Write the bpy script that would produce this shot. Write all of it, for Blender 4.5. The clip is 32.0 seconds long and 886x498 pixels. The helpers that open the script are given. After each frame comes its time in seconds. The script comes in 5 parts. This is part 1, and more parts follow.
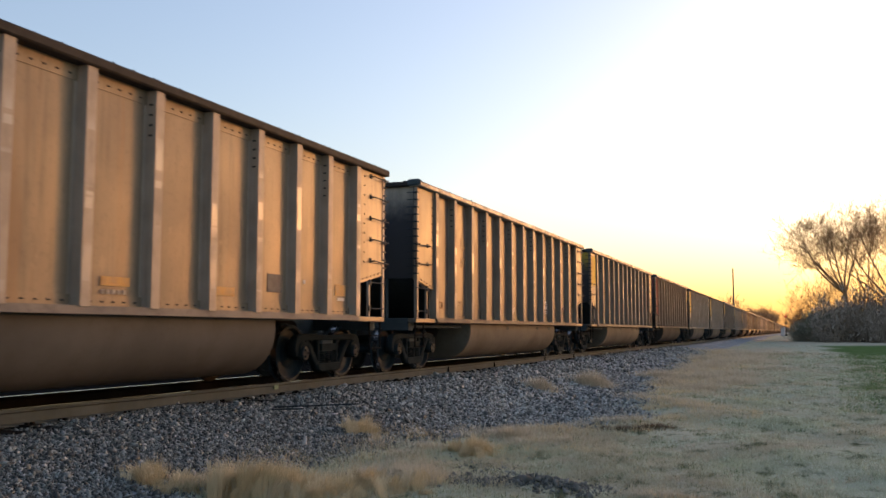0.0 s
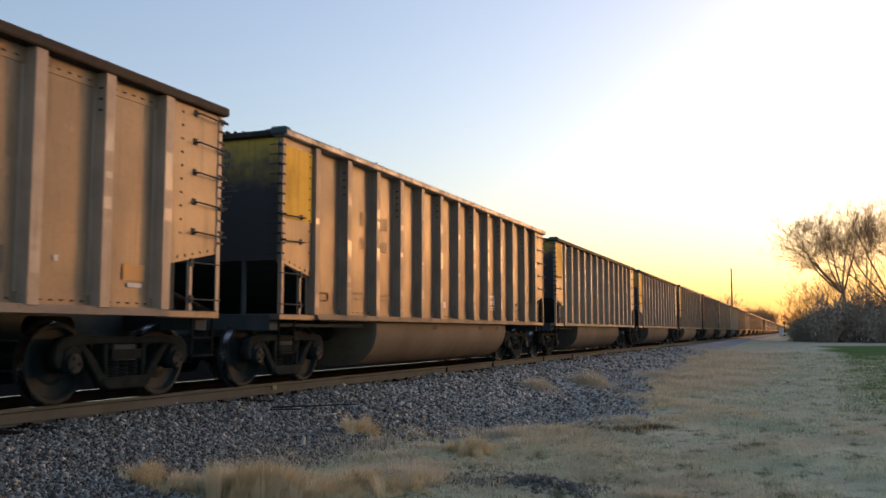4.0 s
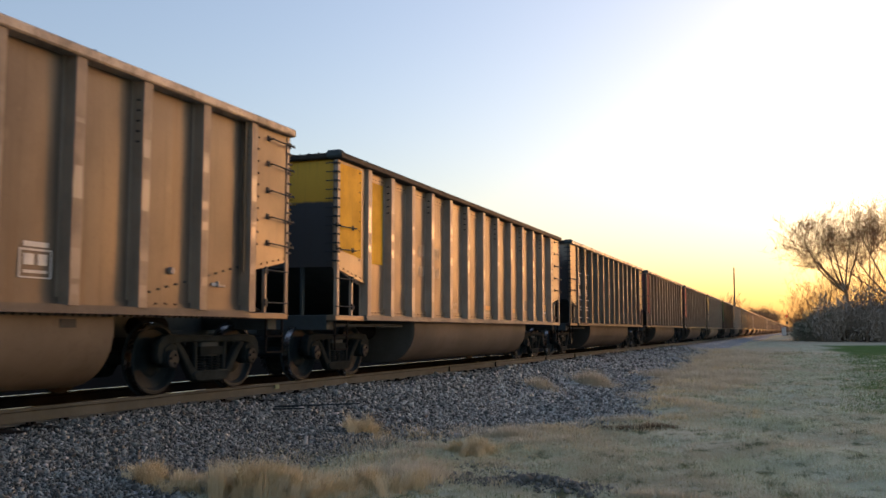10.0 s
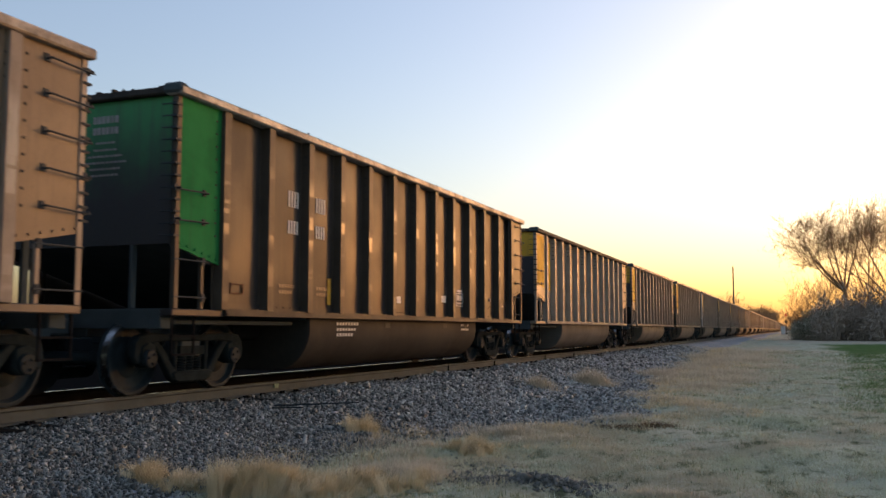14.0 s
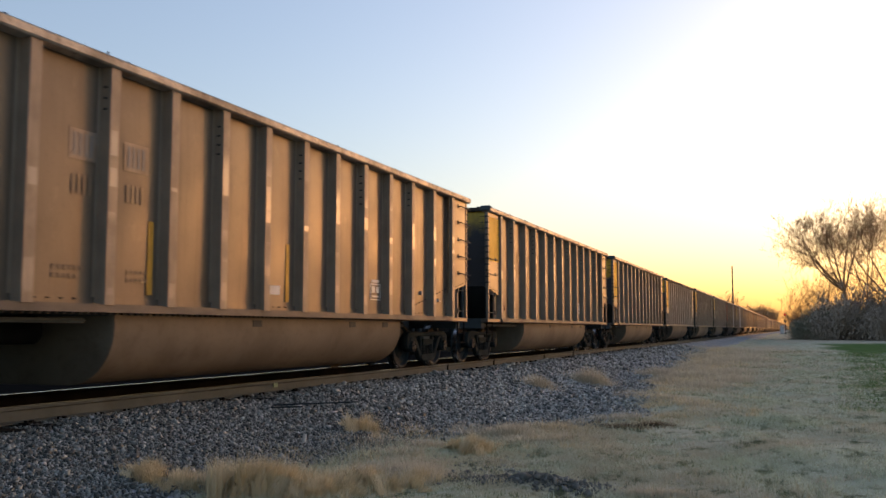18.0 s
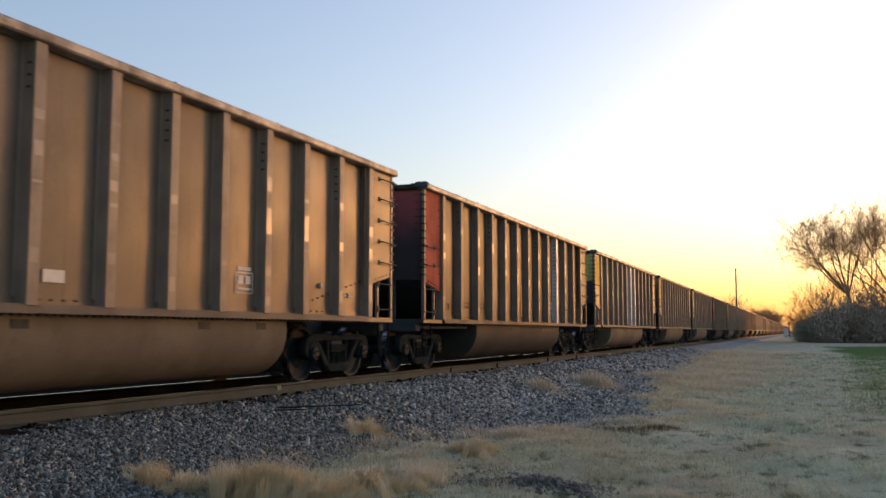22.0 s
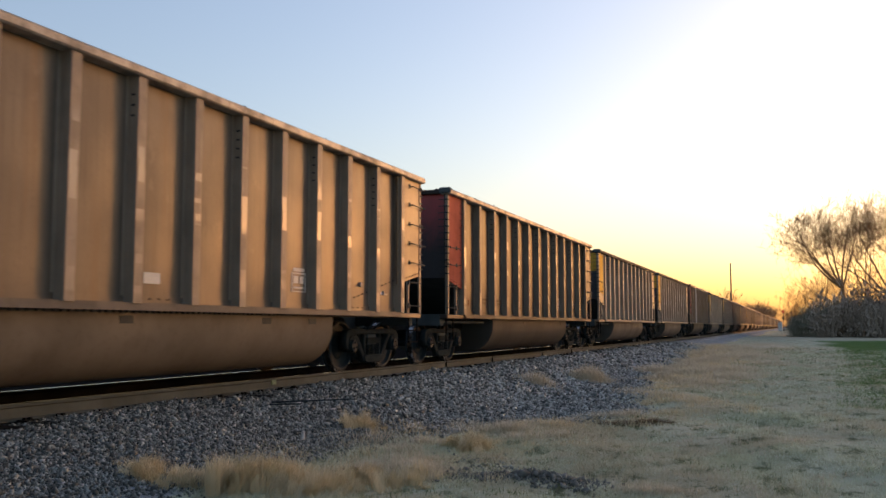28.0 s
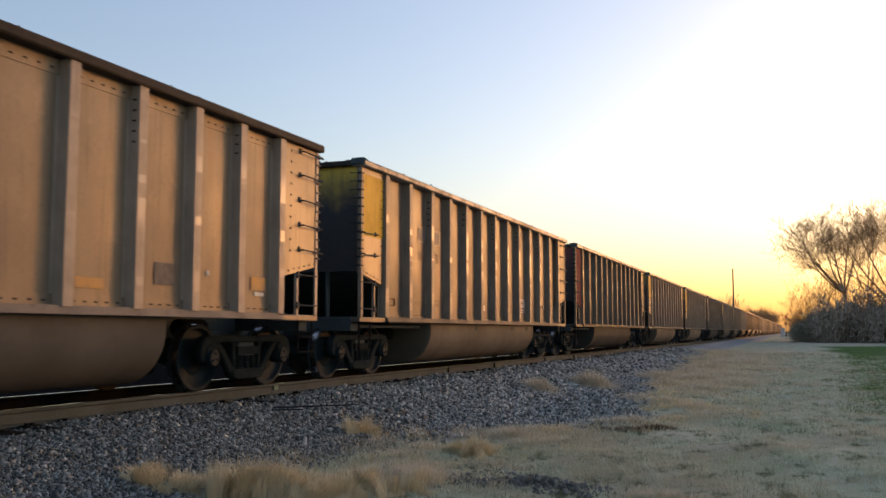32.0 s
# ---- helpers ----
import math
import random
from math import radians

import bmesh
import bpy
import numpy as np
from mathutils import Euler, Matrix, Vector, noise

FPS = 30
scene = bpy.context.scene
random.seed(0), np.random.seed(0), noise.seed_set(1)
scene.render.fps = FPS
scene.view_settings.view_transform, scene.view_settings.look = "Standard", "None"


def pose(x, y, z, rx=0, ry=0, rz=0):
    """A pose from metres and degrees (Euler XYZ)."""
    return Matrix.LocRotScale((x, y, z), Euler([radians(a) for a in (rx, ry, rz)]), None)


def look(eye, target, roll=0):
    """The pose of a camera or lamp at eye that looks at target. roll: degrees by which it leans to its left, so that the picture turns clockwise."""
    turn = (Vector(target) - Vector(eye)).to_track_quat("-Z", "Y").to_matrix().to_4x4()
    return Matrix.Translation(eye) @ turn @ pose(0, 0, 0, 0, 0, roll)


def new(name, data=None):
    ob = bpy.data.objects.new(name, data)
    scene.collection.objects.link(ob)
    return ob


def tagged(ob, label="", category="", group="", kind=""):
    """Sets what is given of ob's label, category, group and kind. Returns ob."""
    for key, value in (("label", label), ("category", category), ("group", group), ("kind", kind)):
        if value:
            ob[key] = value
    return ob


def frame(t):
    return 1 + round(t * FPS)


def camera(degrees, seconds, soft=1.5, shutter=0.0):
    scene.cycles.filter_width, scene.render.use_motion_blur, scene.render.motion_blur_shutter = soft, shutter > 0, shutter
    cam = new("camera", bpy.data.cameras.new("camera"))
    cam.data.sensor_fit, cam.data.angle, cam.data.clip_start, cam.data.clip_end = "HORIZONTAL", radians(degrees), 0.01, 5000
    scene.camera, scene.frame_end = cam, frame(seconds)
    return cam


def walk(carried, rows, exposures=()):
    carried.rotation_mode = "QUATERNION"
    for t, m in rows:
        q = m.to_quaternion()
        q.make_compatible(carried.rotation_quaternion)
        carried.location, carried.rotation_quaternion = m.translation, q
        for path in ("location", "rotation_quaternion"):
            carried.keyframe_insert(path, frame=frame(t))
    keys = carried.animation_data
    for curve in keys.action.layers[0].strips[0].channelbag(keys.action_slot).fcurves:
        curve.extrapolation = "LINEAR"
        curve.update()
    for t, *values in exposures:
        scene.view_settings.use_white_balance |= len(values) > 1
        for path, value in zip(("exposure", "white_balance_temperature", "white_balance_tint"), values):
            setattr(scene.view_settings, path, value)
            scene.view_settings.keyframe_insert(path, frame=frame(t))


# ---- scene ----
# The track runs along +y; z = 0 is the top of the rail; the camera stands beside it, held in the hand.
EYE, TURN, TILT = (8.43, 0.0, 0.81), 21.164, 5.142
cam = camera(51.85, 32.0, soft=1.5, shutter=0.06)
SWAY = [
    (0, 0.000, 0.000), (0.5, -0.039, -0.036), (1, -0.068, -0.054), (1.5, -0.039, -0.042), (2, -0.090, -0.018),
    (2.5, -0.100, 0.006), (3, -0.157, -0.000), (3.5, -0.136, 0.006), (5.5, 0.042, 0.030), (6, 0.069, 0.042),
    (6.5, 0.080, 0.042), (7, 0.064, 0.024), (7.5, 0.023, 0.036), (8, 0.052, 0.036), (8.5, 0.063, 0.042),
    (9, 0.063, 0.036), (9.5, 0.063, 0.012), (10, 0.057, -0.024), (10.5, 0.079, -0.043), (11, 0.108, -0.054),
    (11.5, 0.096, -0.060), (12, 0.119, -0.049), (12.5, 0.169, -0.066), (13, 0.079, -0.084), (13.5, 0.023, -0.097),
    (14, 0.006, -0.091), (14.5, -0.028, -0.109), (16.5, -0.000, -0.097), (17, -0.039, -0.090), (17.5, -0.039, -0.121),
    (18, -0.039, -0.127), (18.5, -0.045, -0.109), (19, -0.061, -0.073), (19.5, -0.117, -0.018), (20, -0.147, 0.054),
    (20.5, -0.157, 0.066), (21, -0.022, 0.066), (21.5, 0.091, 0.048), (22, 0.164, 0.042), (22.5, 0.182, 0.036),
    (23, 0.063, -0.018), (23.5, -0.034, -0.054), (24, -0.050, -0.012), (24.5, -0.039, -0.000), (25, 0.136, -0.006),
    (25.5, 0.322, -0.019), (27.5, -0.180, -0.254), (28, -0.136, -0.303), (28.5, -0.045, -0.303), (29, -0.022, -0.266),
    (29.5, -0.006, -0.218), (30, 0.011, -0.176), (30.5, 0.063, -0.109), (31, 0.017, -0.103), (31.5, -0.039, -0.036),
    (32, -0.006, 0.036),
]
walk(cam, [(t, pose(*EYE, 90 + TILT + up, 0, TURN + left)) for t, left, up in SWAY], exposures=[(t, 1.93 + e, 7310, 22.8) for t, e in ((0, 0.17), (1, 0.13), (2, -0.05), (3, 0.02), (32, 0.0))])

# ---- light: a clear sky shortly after sunrise, the sun low over the trees ahead ----
SUN_SIDE, SUN_UP = 29.0, 3.6
world = bpy.data.worlds.new("sky")
scene.world = world
world.use_nodes = True
wn = world.node_tree
sky = wn.nodes.new("ShaderNodeTexSky")
sky.sky_type, sky.sun_disc = "NISHITA", False
sky.sun_elevation, sky.sun_rotation = radians(SUN_UP), radians(SUN_SIDE)
sky.air_density, sky.dust_density, sky.ozone_density = 1.0, 2.8, 2.4
veil = wn.nodes.new("ShaderNodeMix")  # thin high haze all over the sky
veil.data_type, veil.blend_type = "RGBA", "ADD"
veil.inputs[0].default_value = 1.0
veil.inputs[7].default_value = (0.12, 0.122, 0.124, 1)
wn.links.new(sky.outputs[0], veil.inputs[6])
wn.links.new(veil.outputs[2], wn.nodes["Background"].inputs[0])
wn.nodes["Background"].inputs[1].default_value = 0.15
lamp = bpy.data.lights.new("sun", "SUN")
lamp.energy, lamp.angle, lamp.color = 0.34, radians(5), (1.0, 0.40, 0.115)
sun = new("sun", lamp)
sun.matrix_world = look((math.sin(radians(SUN_SIDE)) * 300, math.cos(radians(SUN_SIDE)) * 300, math.tan(radians(SUN_UP)) * 300), (0, 0, 0))


# ---- materials ----
def nodes_of(name):
    m = bpy.data.materials.new(name)
    m.use_nodes = True
    nt = m.node_tree
    return m, nt, nt.nodes["Principled BSDF"]


def add(nt, kind, **values):
    n = nt.nodes.new("ShaderNode" + kind)
    for key, v in values.items():
        n.inputs[key].default_value = v
    return n


def mix(nt, fac, a, b):
    n = nt.nodes.new("ShaderNodeMix")
    n.data_type = "RGBA"
    for sock, v in ((n.inputs[0], fac), (n.inputs[6], a), (n.inputs[7], b)):
        if isinstance(v, (int, float)):
            sock.default_value = v
        elif isinstance(v, tuple):
            sock.default_value = (*v, 1)
        else:
            nt.links.new(v, sock)
    return n.outputs[2]


def ramp(nt, src, lo, hi):
    n = nt.nodes.new("ShaderNodeMapRange")
    n.interpolation_type = "SMOOTHSTEP"
    n.inputs[1].default_value, n.inputs[2].default_value = lo, hi
    nt.links.new(src, n.inputs[0])
    return n.outputs[0]


def calc(nt, op, a, b=0.0):
    n = nt.nodes.new("ShaderNodeMath")
    n.operation = op
    for sock, v in ((n.inputs[0], a), (n.inputs[1], b)):
        if isinstance(v, (int, float)):
            sock.default_value = v
        else:
            nt.links.new(v, sock)
    return n.outputs[0]


def place(nt, jump=True, stretch=(1, 1, 1)):
    """Object coordinates, shifted by chance from object to object."""
    tc, mp = nt.nodes.new("ShaderNodeTexCoord"), nt.nodes.new("ShaderNodeMapping")
    mp.inputs[3].default_value = stretch
    nt.links.new(tc.outputs["Object"], mp.inputs[0])
    if jump:
        oi, ml = nt.nodes.new("ShaderNodeObjectInfo"), nt.nodes.new("ShaderNodeVectorMath")
        ml.operation = "MULTIPLY"
        nt.links.new(oi.outputs["Random"], ml.inputs[0])
        ml.inputs[1].default_value = (37, 91, 53)
        nt.links.new(ml.outputs[0], mp.inputs[1])
    return mp.outputs[0]


def fog(nt, where, scale, detail=3, rough=0.6):
    n = add(nt, "TexNoise", Scale=scale, Detail=detail, Roughness=rough)
    nt.links.new(where, n.inputs["Vector"])
    return n.outputs[0]


def bump(nt, bs, height, strength, distance):
    b = add(nt, "Bump", Strength=strength, Distance=distance)
    nt.links.new(height, b.inputs["Height"])
    nt.links.new(b.outputs[0], bs.inputs["Normal"])


def surface(name, a, b, rough=0.6, metal=0.0, scale=2.0, dirt=(0.06, 0.05, 0.04), dirty=0.35, streak=True, relief=0.25, shine=0.15, stain=None):
    """Worn paint or metal: two tones, fine grain, dirt running down."""
    m, nt, bs = nodes_of(name)
    w = place(nt)
    big, fine = fog(nt, w, scale, 4), fog(nt, w, scale * 22, 3)
    col = mix(nt, ramp(nt, big, 0.35, 0.68), a, b)
    run = fog(nt, place(nt, True, (6, 6, 0.35)), 1.6, 4) if streak else fog(nt, w, scale * 3, 5)
    grime = calc(nt, "MULTIPLY", ramp(nt, run, 0.48, 0.78), dirty)
    col = mix(nt, grime, col, dirt)
    col = mix(nt, calc(nt, "MULTIPLY", ramp(nt, fine, 0.5, 0.8), dirty * 0.6), col, dirt)
    if stain:  # rust-brown and pale smears that run down the sheet
        smear = ramp(nt, fog(nt, place(nt, True, (2.6, 2.6, 0.22)), 1.1, 4), 0.54, 0.72)
        col = mix(nt, calc(nt, "MULTIPLY", smear, 0.45), col, stain)
        scuff = ramp(nt, fog(nt, place(nt, True, (1.4, 1.4, 1.0)), 1.7, 5, 0.7), 0.60, 0.68)
        col = mix(nt, calc(nt, "MULTIPLY", scuff, 0.3), col, tuple(min(1, 1.45 * v) for v in a))
    nt.links.new(col, bs.inputs["Base Color"])
    r = calc(nt, "ADD", calc(nt, "MULTIPLY", big, 0.3), rough - 0.15)
    nt.links.new(r, bs.inputs["Roughness"])
    bs.inputs["Metallic"].default_value = metal
    bs.inputs["Specular IOR Level"].default_value = shine
    bump(nt, bs, fine, relief, 0.004)
    return m


def post_paint(name, a, b, worn, grey, dust):
    """Side posts: paint scraped to bright patches at mid height, different on each post."""
    m, nt, bs = nodes_of(name)
    w = place(nt)
    col = mix(nt, ramp(nt, fog(nt, w, 3, 4), 0.35, 0.7), a, b)
    tc, sep = nt.nodes.new("ShaderNodeTexCoord"), nt.nodes.new("ShaderNodeSeparateXYZ")
    nt.links.new(tc.outputs["Object"], sep.inputs[0])
    band = calc(nt, "MULTIPLY", ramp(nt, sep.outputs[2], 1.9, 2.15), ramp(nt, sep.outputs[2], 3.15, 2.85))
    low = calc(nt, "MULTIPLY", calc(nt, "MULTIPLY", ramp(nt, sep.outputs[2], 1.15, 1.2), ramp(nt, sep.outputs[2], 1.75, 1.65)), 0.55)
    zone = calc(nt, "MAXIMUM", band, low)
    bits = ramp(nt, fog(nt, place(nt, True, (0.06, 0.06, 3.0)), 1.3, 2, 0.4), 0.53, 0.55)
    off = calc(nt, "ADD", calc(nt, "ABSOLUTE", sep.outputs[1], 0.0), calc(nt, "MULTIPLY", calc(nt, "SUBTRACT", fog(nt, place(nt, True, (1, 1, 0.5)), 7, 4, 0.7), 0.5), 0.12))
    patch = calc(nt, "MULTIPLY", calc(nt, "MULTIPLY", zone, bits), ramp(nt, off, 0.07, 0.045))
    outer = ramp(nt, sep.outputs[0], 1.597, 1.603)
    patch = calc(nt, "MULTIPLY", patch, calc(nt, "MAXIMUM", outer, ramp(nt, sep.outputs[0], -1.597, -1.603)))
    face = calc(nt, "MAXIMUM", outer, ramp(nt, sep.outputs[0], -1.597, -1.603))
    # flank tone, raised above the post's paint to stand in for fill light
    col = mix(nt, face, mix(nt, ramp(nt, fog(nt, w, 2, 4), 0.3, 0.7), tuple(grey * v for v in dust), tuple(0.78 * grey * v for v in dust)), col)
    col = mix(nt, patch, col, worn)
    run = ramp(nt, fog(nt, place(nt, True, (8, 8, 0.5)), 1.5, 4), 0.5, 0.8)
    col = mix(nt, calc(nt, "MULTIPLY", run, 0.3), col, (0.05, 0.045, 0.04))
    nt.links.new(col, bs.inputs["Base Color"])
    nt.links.new(calc(nt, "SUBTRACT", 0.52, calc(nt, "MULTIPLY", patch, 0.2)), bs.inputs["Roughness"])
    bs.inputs["Metallic"].default_value = 0.08
    bs.inputs["Specular IOR Level"].default_value = 0.12
    bump(nt, bs, fog(nt, w, 9, 3), 0.35, 0.012)
    return m


def faded_end(name, paint, z0, z1, ragged=0.9, dust=(0.028, 0.029, 0.033)):
    """An end wall: its paint shows at the top, coal dust covers it lower down with a ragged edge."""
    m, nt, bs = nodes_of(name)
    w = place(nt)
    tc, sep = nt.nodes.new("ShaderNodeTexCoord"), nt.nodes.new("ShaderNodeSeparateXYZ")
    nt.links.new(tc.outputs["Object"], sep.inputs[0])
    z = calc(nt, "ADD", sep.outputs[2], calc(nt, "MULTIPLY", calc(nt, "SUBTRACT", fog(nt, w, 2.5, 5), 0.5), ragged))
    col = mix(nt, ramp(nt, z, z0, z1), dust, paint)
    col = mix(nt, calc(nt, "MULTIPLY", ramp(nt, fog(nt, place(nt, True, (7, 7, 0.4)), 1.5, 4), 0.45, 0.8), 0.45), col, (0.03, 0.03, 0.03))
    nt.links.new(col, bs.inputs["Base Color"])
    bs.inputs["Roughness"].default_value = 0.7
    bump(nt, bs, fog(nt, w, 30, 3), 0.3, 0.004)
    return m


M = {}
TONES = {  # sheet tones, post tones
    "light": ((0.245, 0.186, 0.127), (0.202, 0.155, 0.11)),
    "tan": ((0.134, 0.107, 0.083), (0.108, 0.088, 0.070)),
    "brown": ((0.050, 0.044, 0.0385), (0.042, 0.037, 0.032)),
    "black": ((0.034, 0.033, 0.033), (0.026, 0.025, 0.025)),
}
for key, (a, b) in TONES.items():
    M[key] = surface(key + "_sheet_paint", a, b, rough=0.46, metal={"black": 0.0, "brown": 0.04}.get(key, 0.08), scale=0.9, dirty=0.4, shine={"black": 0.11, "brown": 0.13, "light": 0.165}.get(key, 0.2), stain=tuple(f * v for f, v in zip((0.95, 0.72, 0.52), a)))
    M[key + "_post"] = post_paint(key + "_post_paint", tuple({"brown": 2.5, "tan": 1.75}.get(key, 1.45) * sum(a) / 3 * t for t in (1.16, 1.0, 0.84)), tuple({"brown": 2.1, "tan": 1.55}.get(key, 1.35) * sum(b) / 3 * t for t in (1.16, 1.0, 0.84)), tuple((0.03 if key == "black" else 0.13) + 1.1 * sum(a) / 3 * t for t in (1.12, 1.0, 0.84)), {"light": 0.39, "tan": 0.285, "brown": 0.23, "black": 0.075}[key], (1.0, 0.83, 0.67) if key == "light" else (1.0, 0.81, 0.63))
    sun_warm = {"light": (0.27, 0.193, 0.122), "tan": (0.165, 0.115, 0.074)}.get(key, a)  # clay tone of the end bays, warmth of the low sun painted in
    M[key + "_bay"] = surface(key + "_bay_paint", sun_warm, tuple(0.8 * v for v in sun_warm), rough=0.46, metal=0.04, scale=0.9, dirty=0.4, shine={"black": 0.11, "brown": 0.13}.get(key, 0.25))
    M[key + "_sill"] = surface(key + "_sill_paint", tuple(0.9 * sum(a) / 3 * v for v in (1.1, 1.0, 0.9)), tuple(0.75 * sum(a) / 3 * v for v in (1.1, 1.0, 0.9)), rough=0.6, metal=0.0, scale=1.5, dirty=0.5, streak=False, shine=0.15)
    k = {"light": 0.5, "tan": 1.18, "brown": 1.12}.get(key, 1.0)
    shade = (1.2, 1.02, 0.80) if key == "tan" else (1.06, 1.02, 0.94)
    M[key + "_tub"] = surface(key + "_tub_paint", tuple(k * sum(a) / 3 * v for v in shade), tuple(0.88 * k * sum(b) / 3 * v for v in shade), rough=0.7, metal=0.0, scale=0.6, dirty=0.5, streak=False, shine=0.06)
M["bare_post"] = surface("bare_aluminium", (0.58, 0.58, 0.58), (0.48, 0.475, 0.47), rough=0.5, metal=0.3, scale=3, dirty=0.15)
M["chord_dark"] = surface("coal_dusted_chord", (0.018, 0.017, 0.0165), (0.04, 0.034, 0.03), rough=0.75, scale=2.5, dirty=0.5, streak=False)
M["chord_light"] = surface("worn_chord", (0.42, 0.375, 0.325), (0.16, 0.14, 0.12), rough=0.5, metal=0.1, scale=1.7, dirty=0.75, streak=False)
M["under"] = surface("dusty_black_steel", (0.046, 0.063, 0.070), (0.06, 0.077, 0.085), rough=0.9, scale=3, dirty=0.0, shine=0.08, streak=False)
# near-black: weld marks and steps, and shade put into parts under the train
M["black_and_shade"] = surface("black_and_shade_steel", (0.012, 0.0115, 0.0118), (0.018, 0.017, 0.0165), rough=0.9, scale=3, dirty=0.0, shine=0.0, streak=False)
M["frame"] = surface("truck_casting", (0.021, 0.030, 0.033), (0.014, 0.020, 0.022), rough=0.95, scale=5, dirty=0.0, streak=False, relief=0.5, shine=0.03)
M["frame_dark"] = surface("truck_casting_dark", (0.016, 0.023, 0.025), (0.011, 0.016, 0.017), rough=0.95, scale=5, dirty=0.0, streak=False, relief=0.5, shine=0.03)
M["wheel"] = surface("wheel_steel", (0.015, 0.026, 0.031), (0.011, 0.019, 0.023), rough=0.75, metal=0.0, scale=6, dirty=0.0, streak=False, shine=0.15)
M["tread"] = surface("polished_tread", (0.45, 0.44, 0.43), (0.36, 0.35, 0.34), rough=0.25, metal=1.0, scale=8, dirty=0.1, streak=False)
M["rusty"] = surface("rusty_iron", (0.12, 0.06, 0.035), (0.07, 0.04, 0.028), rough=0.8, scale=10, dirty=0.3, streak=False)
M["slot"] = surface("dusty_slot", (0.06, 0.056, 0.052), (0.045, 0.043, 0.041), rough=0.9, scale=10, dirty=0.2, shine=0.0, streak=False)
M["iron"] = surface("black_iron", (0.024, 0.033, 0.038), (0.04, 0.047, 0.05), rough=0.7, scale=10, dirty=0.3, streak=False)
PAINT = {"yellow": (0.47, 0.31, 0.035), "gold": (0.56, 0.31, 0.022), "red": (0.29, 0.044, 0.044), "maroon": (0.15, 0.036, 0.034),
         "green": (0.008, 0.18, 0.055), "lime": (0.46, 0.45, 0.12), "amber": (0.52, 0.36, 0.015), "tan": (0.33, 0.28, 0.22)}
BAY_LIT = {"yellow": (0.68, 0.40, 0.045), "gold": (0.70, 0.37, 0.018), "red": (0.42, 0.105, 0.07), "maroon": (0.20, 0.055, 0.048), "amber": (0.68, 0.42, 0.03)}  # the same paint on the sides, light they catch added to the tone
for key, c in PAINT.items():
    if key in ("gold", "lime"):
        low = 2.88 if key == "gold" else 2.62
        M["end_" + key] = faded_end(key + "_end_wall", c, low, low + 0.05, 0.08, (0.034, 0.038, 0.044))
    else:
        M["end_" + key] = faded_end(key + "_end_wall", c, 2.35 if key in ("red", "maroon", "green") else 2.9, 3.7)
    M["paint_" + key] = surface(key + "_panel_paint", BAY_LIT.get(key, c), tuple(0.72 * v for v in BAY_LIT.get(key, c)), rough=0.8 if key in ("green", "red", "maroon") else 0.6, scale=1.4, dirty=0.3, dirt=(0.035, 0.035, 0.034), shine=0.05 if key in ("green", "red", "maroon") else 0.08)
M["white_mark"] = surface("white_stencil", (0.62, 0.6, 0.56), (0.5, 0.48, 0.45), rough=0.6, scale=8, dirty=0.25)
M["pale_mark"] = surface("pale_stencil", (0.32, 0.3, 0.29), (0.24, 0.22, 0.21), rough=0.6, scale=8, dirty=0.3)
M["blue_mark"] = surface("blue_stencil", (0.145, 0.15, 0.16), (0.18, 0.165, 0.15), rough=0.6, scale=8, dirty=0.2)
M["pale_blue"] = surface("pale_stencil_ground", (0.205, 0.168, 0.138), (0.185, 0.14, 0.105), rough=0.5, scale=5, dirty=0.4, shine=0.27)
M["grey_mark"] = surface("grey_stencil", (0.132, 0.104, 0.080), (0.122, 0.098, 0.076), rough=0.46, scale=8, dirty=0.2, shine=0.25)
M["light_mark"] = surface("worn_blue_grey_stencil", (0.33, 0.295, 0.25), (0.28, 0.235, 0.185), rough=0.5, scale=8, dirty=0.3, shine=0.2)
M["tub_mark"] = surface("dull_cover_plate", (0.072, 0.062, 0.052), (0.062, 0.054, 0.046), rough=0.7, scale=8, dirty=0.3, shine=0.06)
M["pink_mark"] = surface("faded_pink_stencil", (0.33, 0.22, 0.19), (0.25, 0.15, 0.13), rough=0.6, scale=8, dirty=0.3)
M["gold_mark"] = surface("faint_brown_stencil", (0.26, 0.14, 0.025), (0.32, 0.175, 0.03), rough=0.7, scale=8, dirty=0.2, shine=0.05)
M["dark_mark"] = surface("dark_stencil", (0.09, 0.085, 0.085), (0.13, 0.12, 0.115), rough=0.6, scale=8, dirty=0.2)
M["orange_mark"] = surface("orange_stencil", (0.55, 0.29, 0.09), (0.45, 0.27, 0.13), rough=0.6, scale=8, dirty=0.2)
M["yellow_mark"] = surface("yellow_reflector", (0.50, 0.27, 0.03), (0.42, 0.23, 0.035), rough=0.5, scale=8, dirty=0.15)
M["maroon_mark"] = surface("maroon_board", (0.16, 0.06, 0.045), (0.13, 0.06, 0.05), rough=0.6, scale=3, dirty=0.3)
M["black_mark"] = surface("black_board", (0.02, 0.02, 0.021), (0.032, 0.031, 0.03), rough=0.8, scale=2, dirty=0.3)
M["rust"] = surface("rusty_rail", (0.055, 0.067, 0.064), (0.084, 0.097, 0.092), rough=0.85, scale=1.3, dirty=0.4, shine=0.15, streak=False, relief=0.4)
M["faded_green"] = surface("faded_green_paint", (0.17, 0.24, 0.16), (0.12, 0.17, 0.12), rough=0.8, scale=20, dirty=0.5, streak=False)
M["crumbs"] = surface("dark_soil", (0.10, 0.102, 0.092), (0.21, 0.21, 0.19), rough=0.95, scale=6, dirty=0.4, shine=0.05, streak=False)
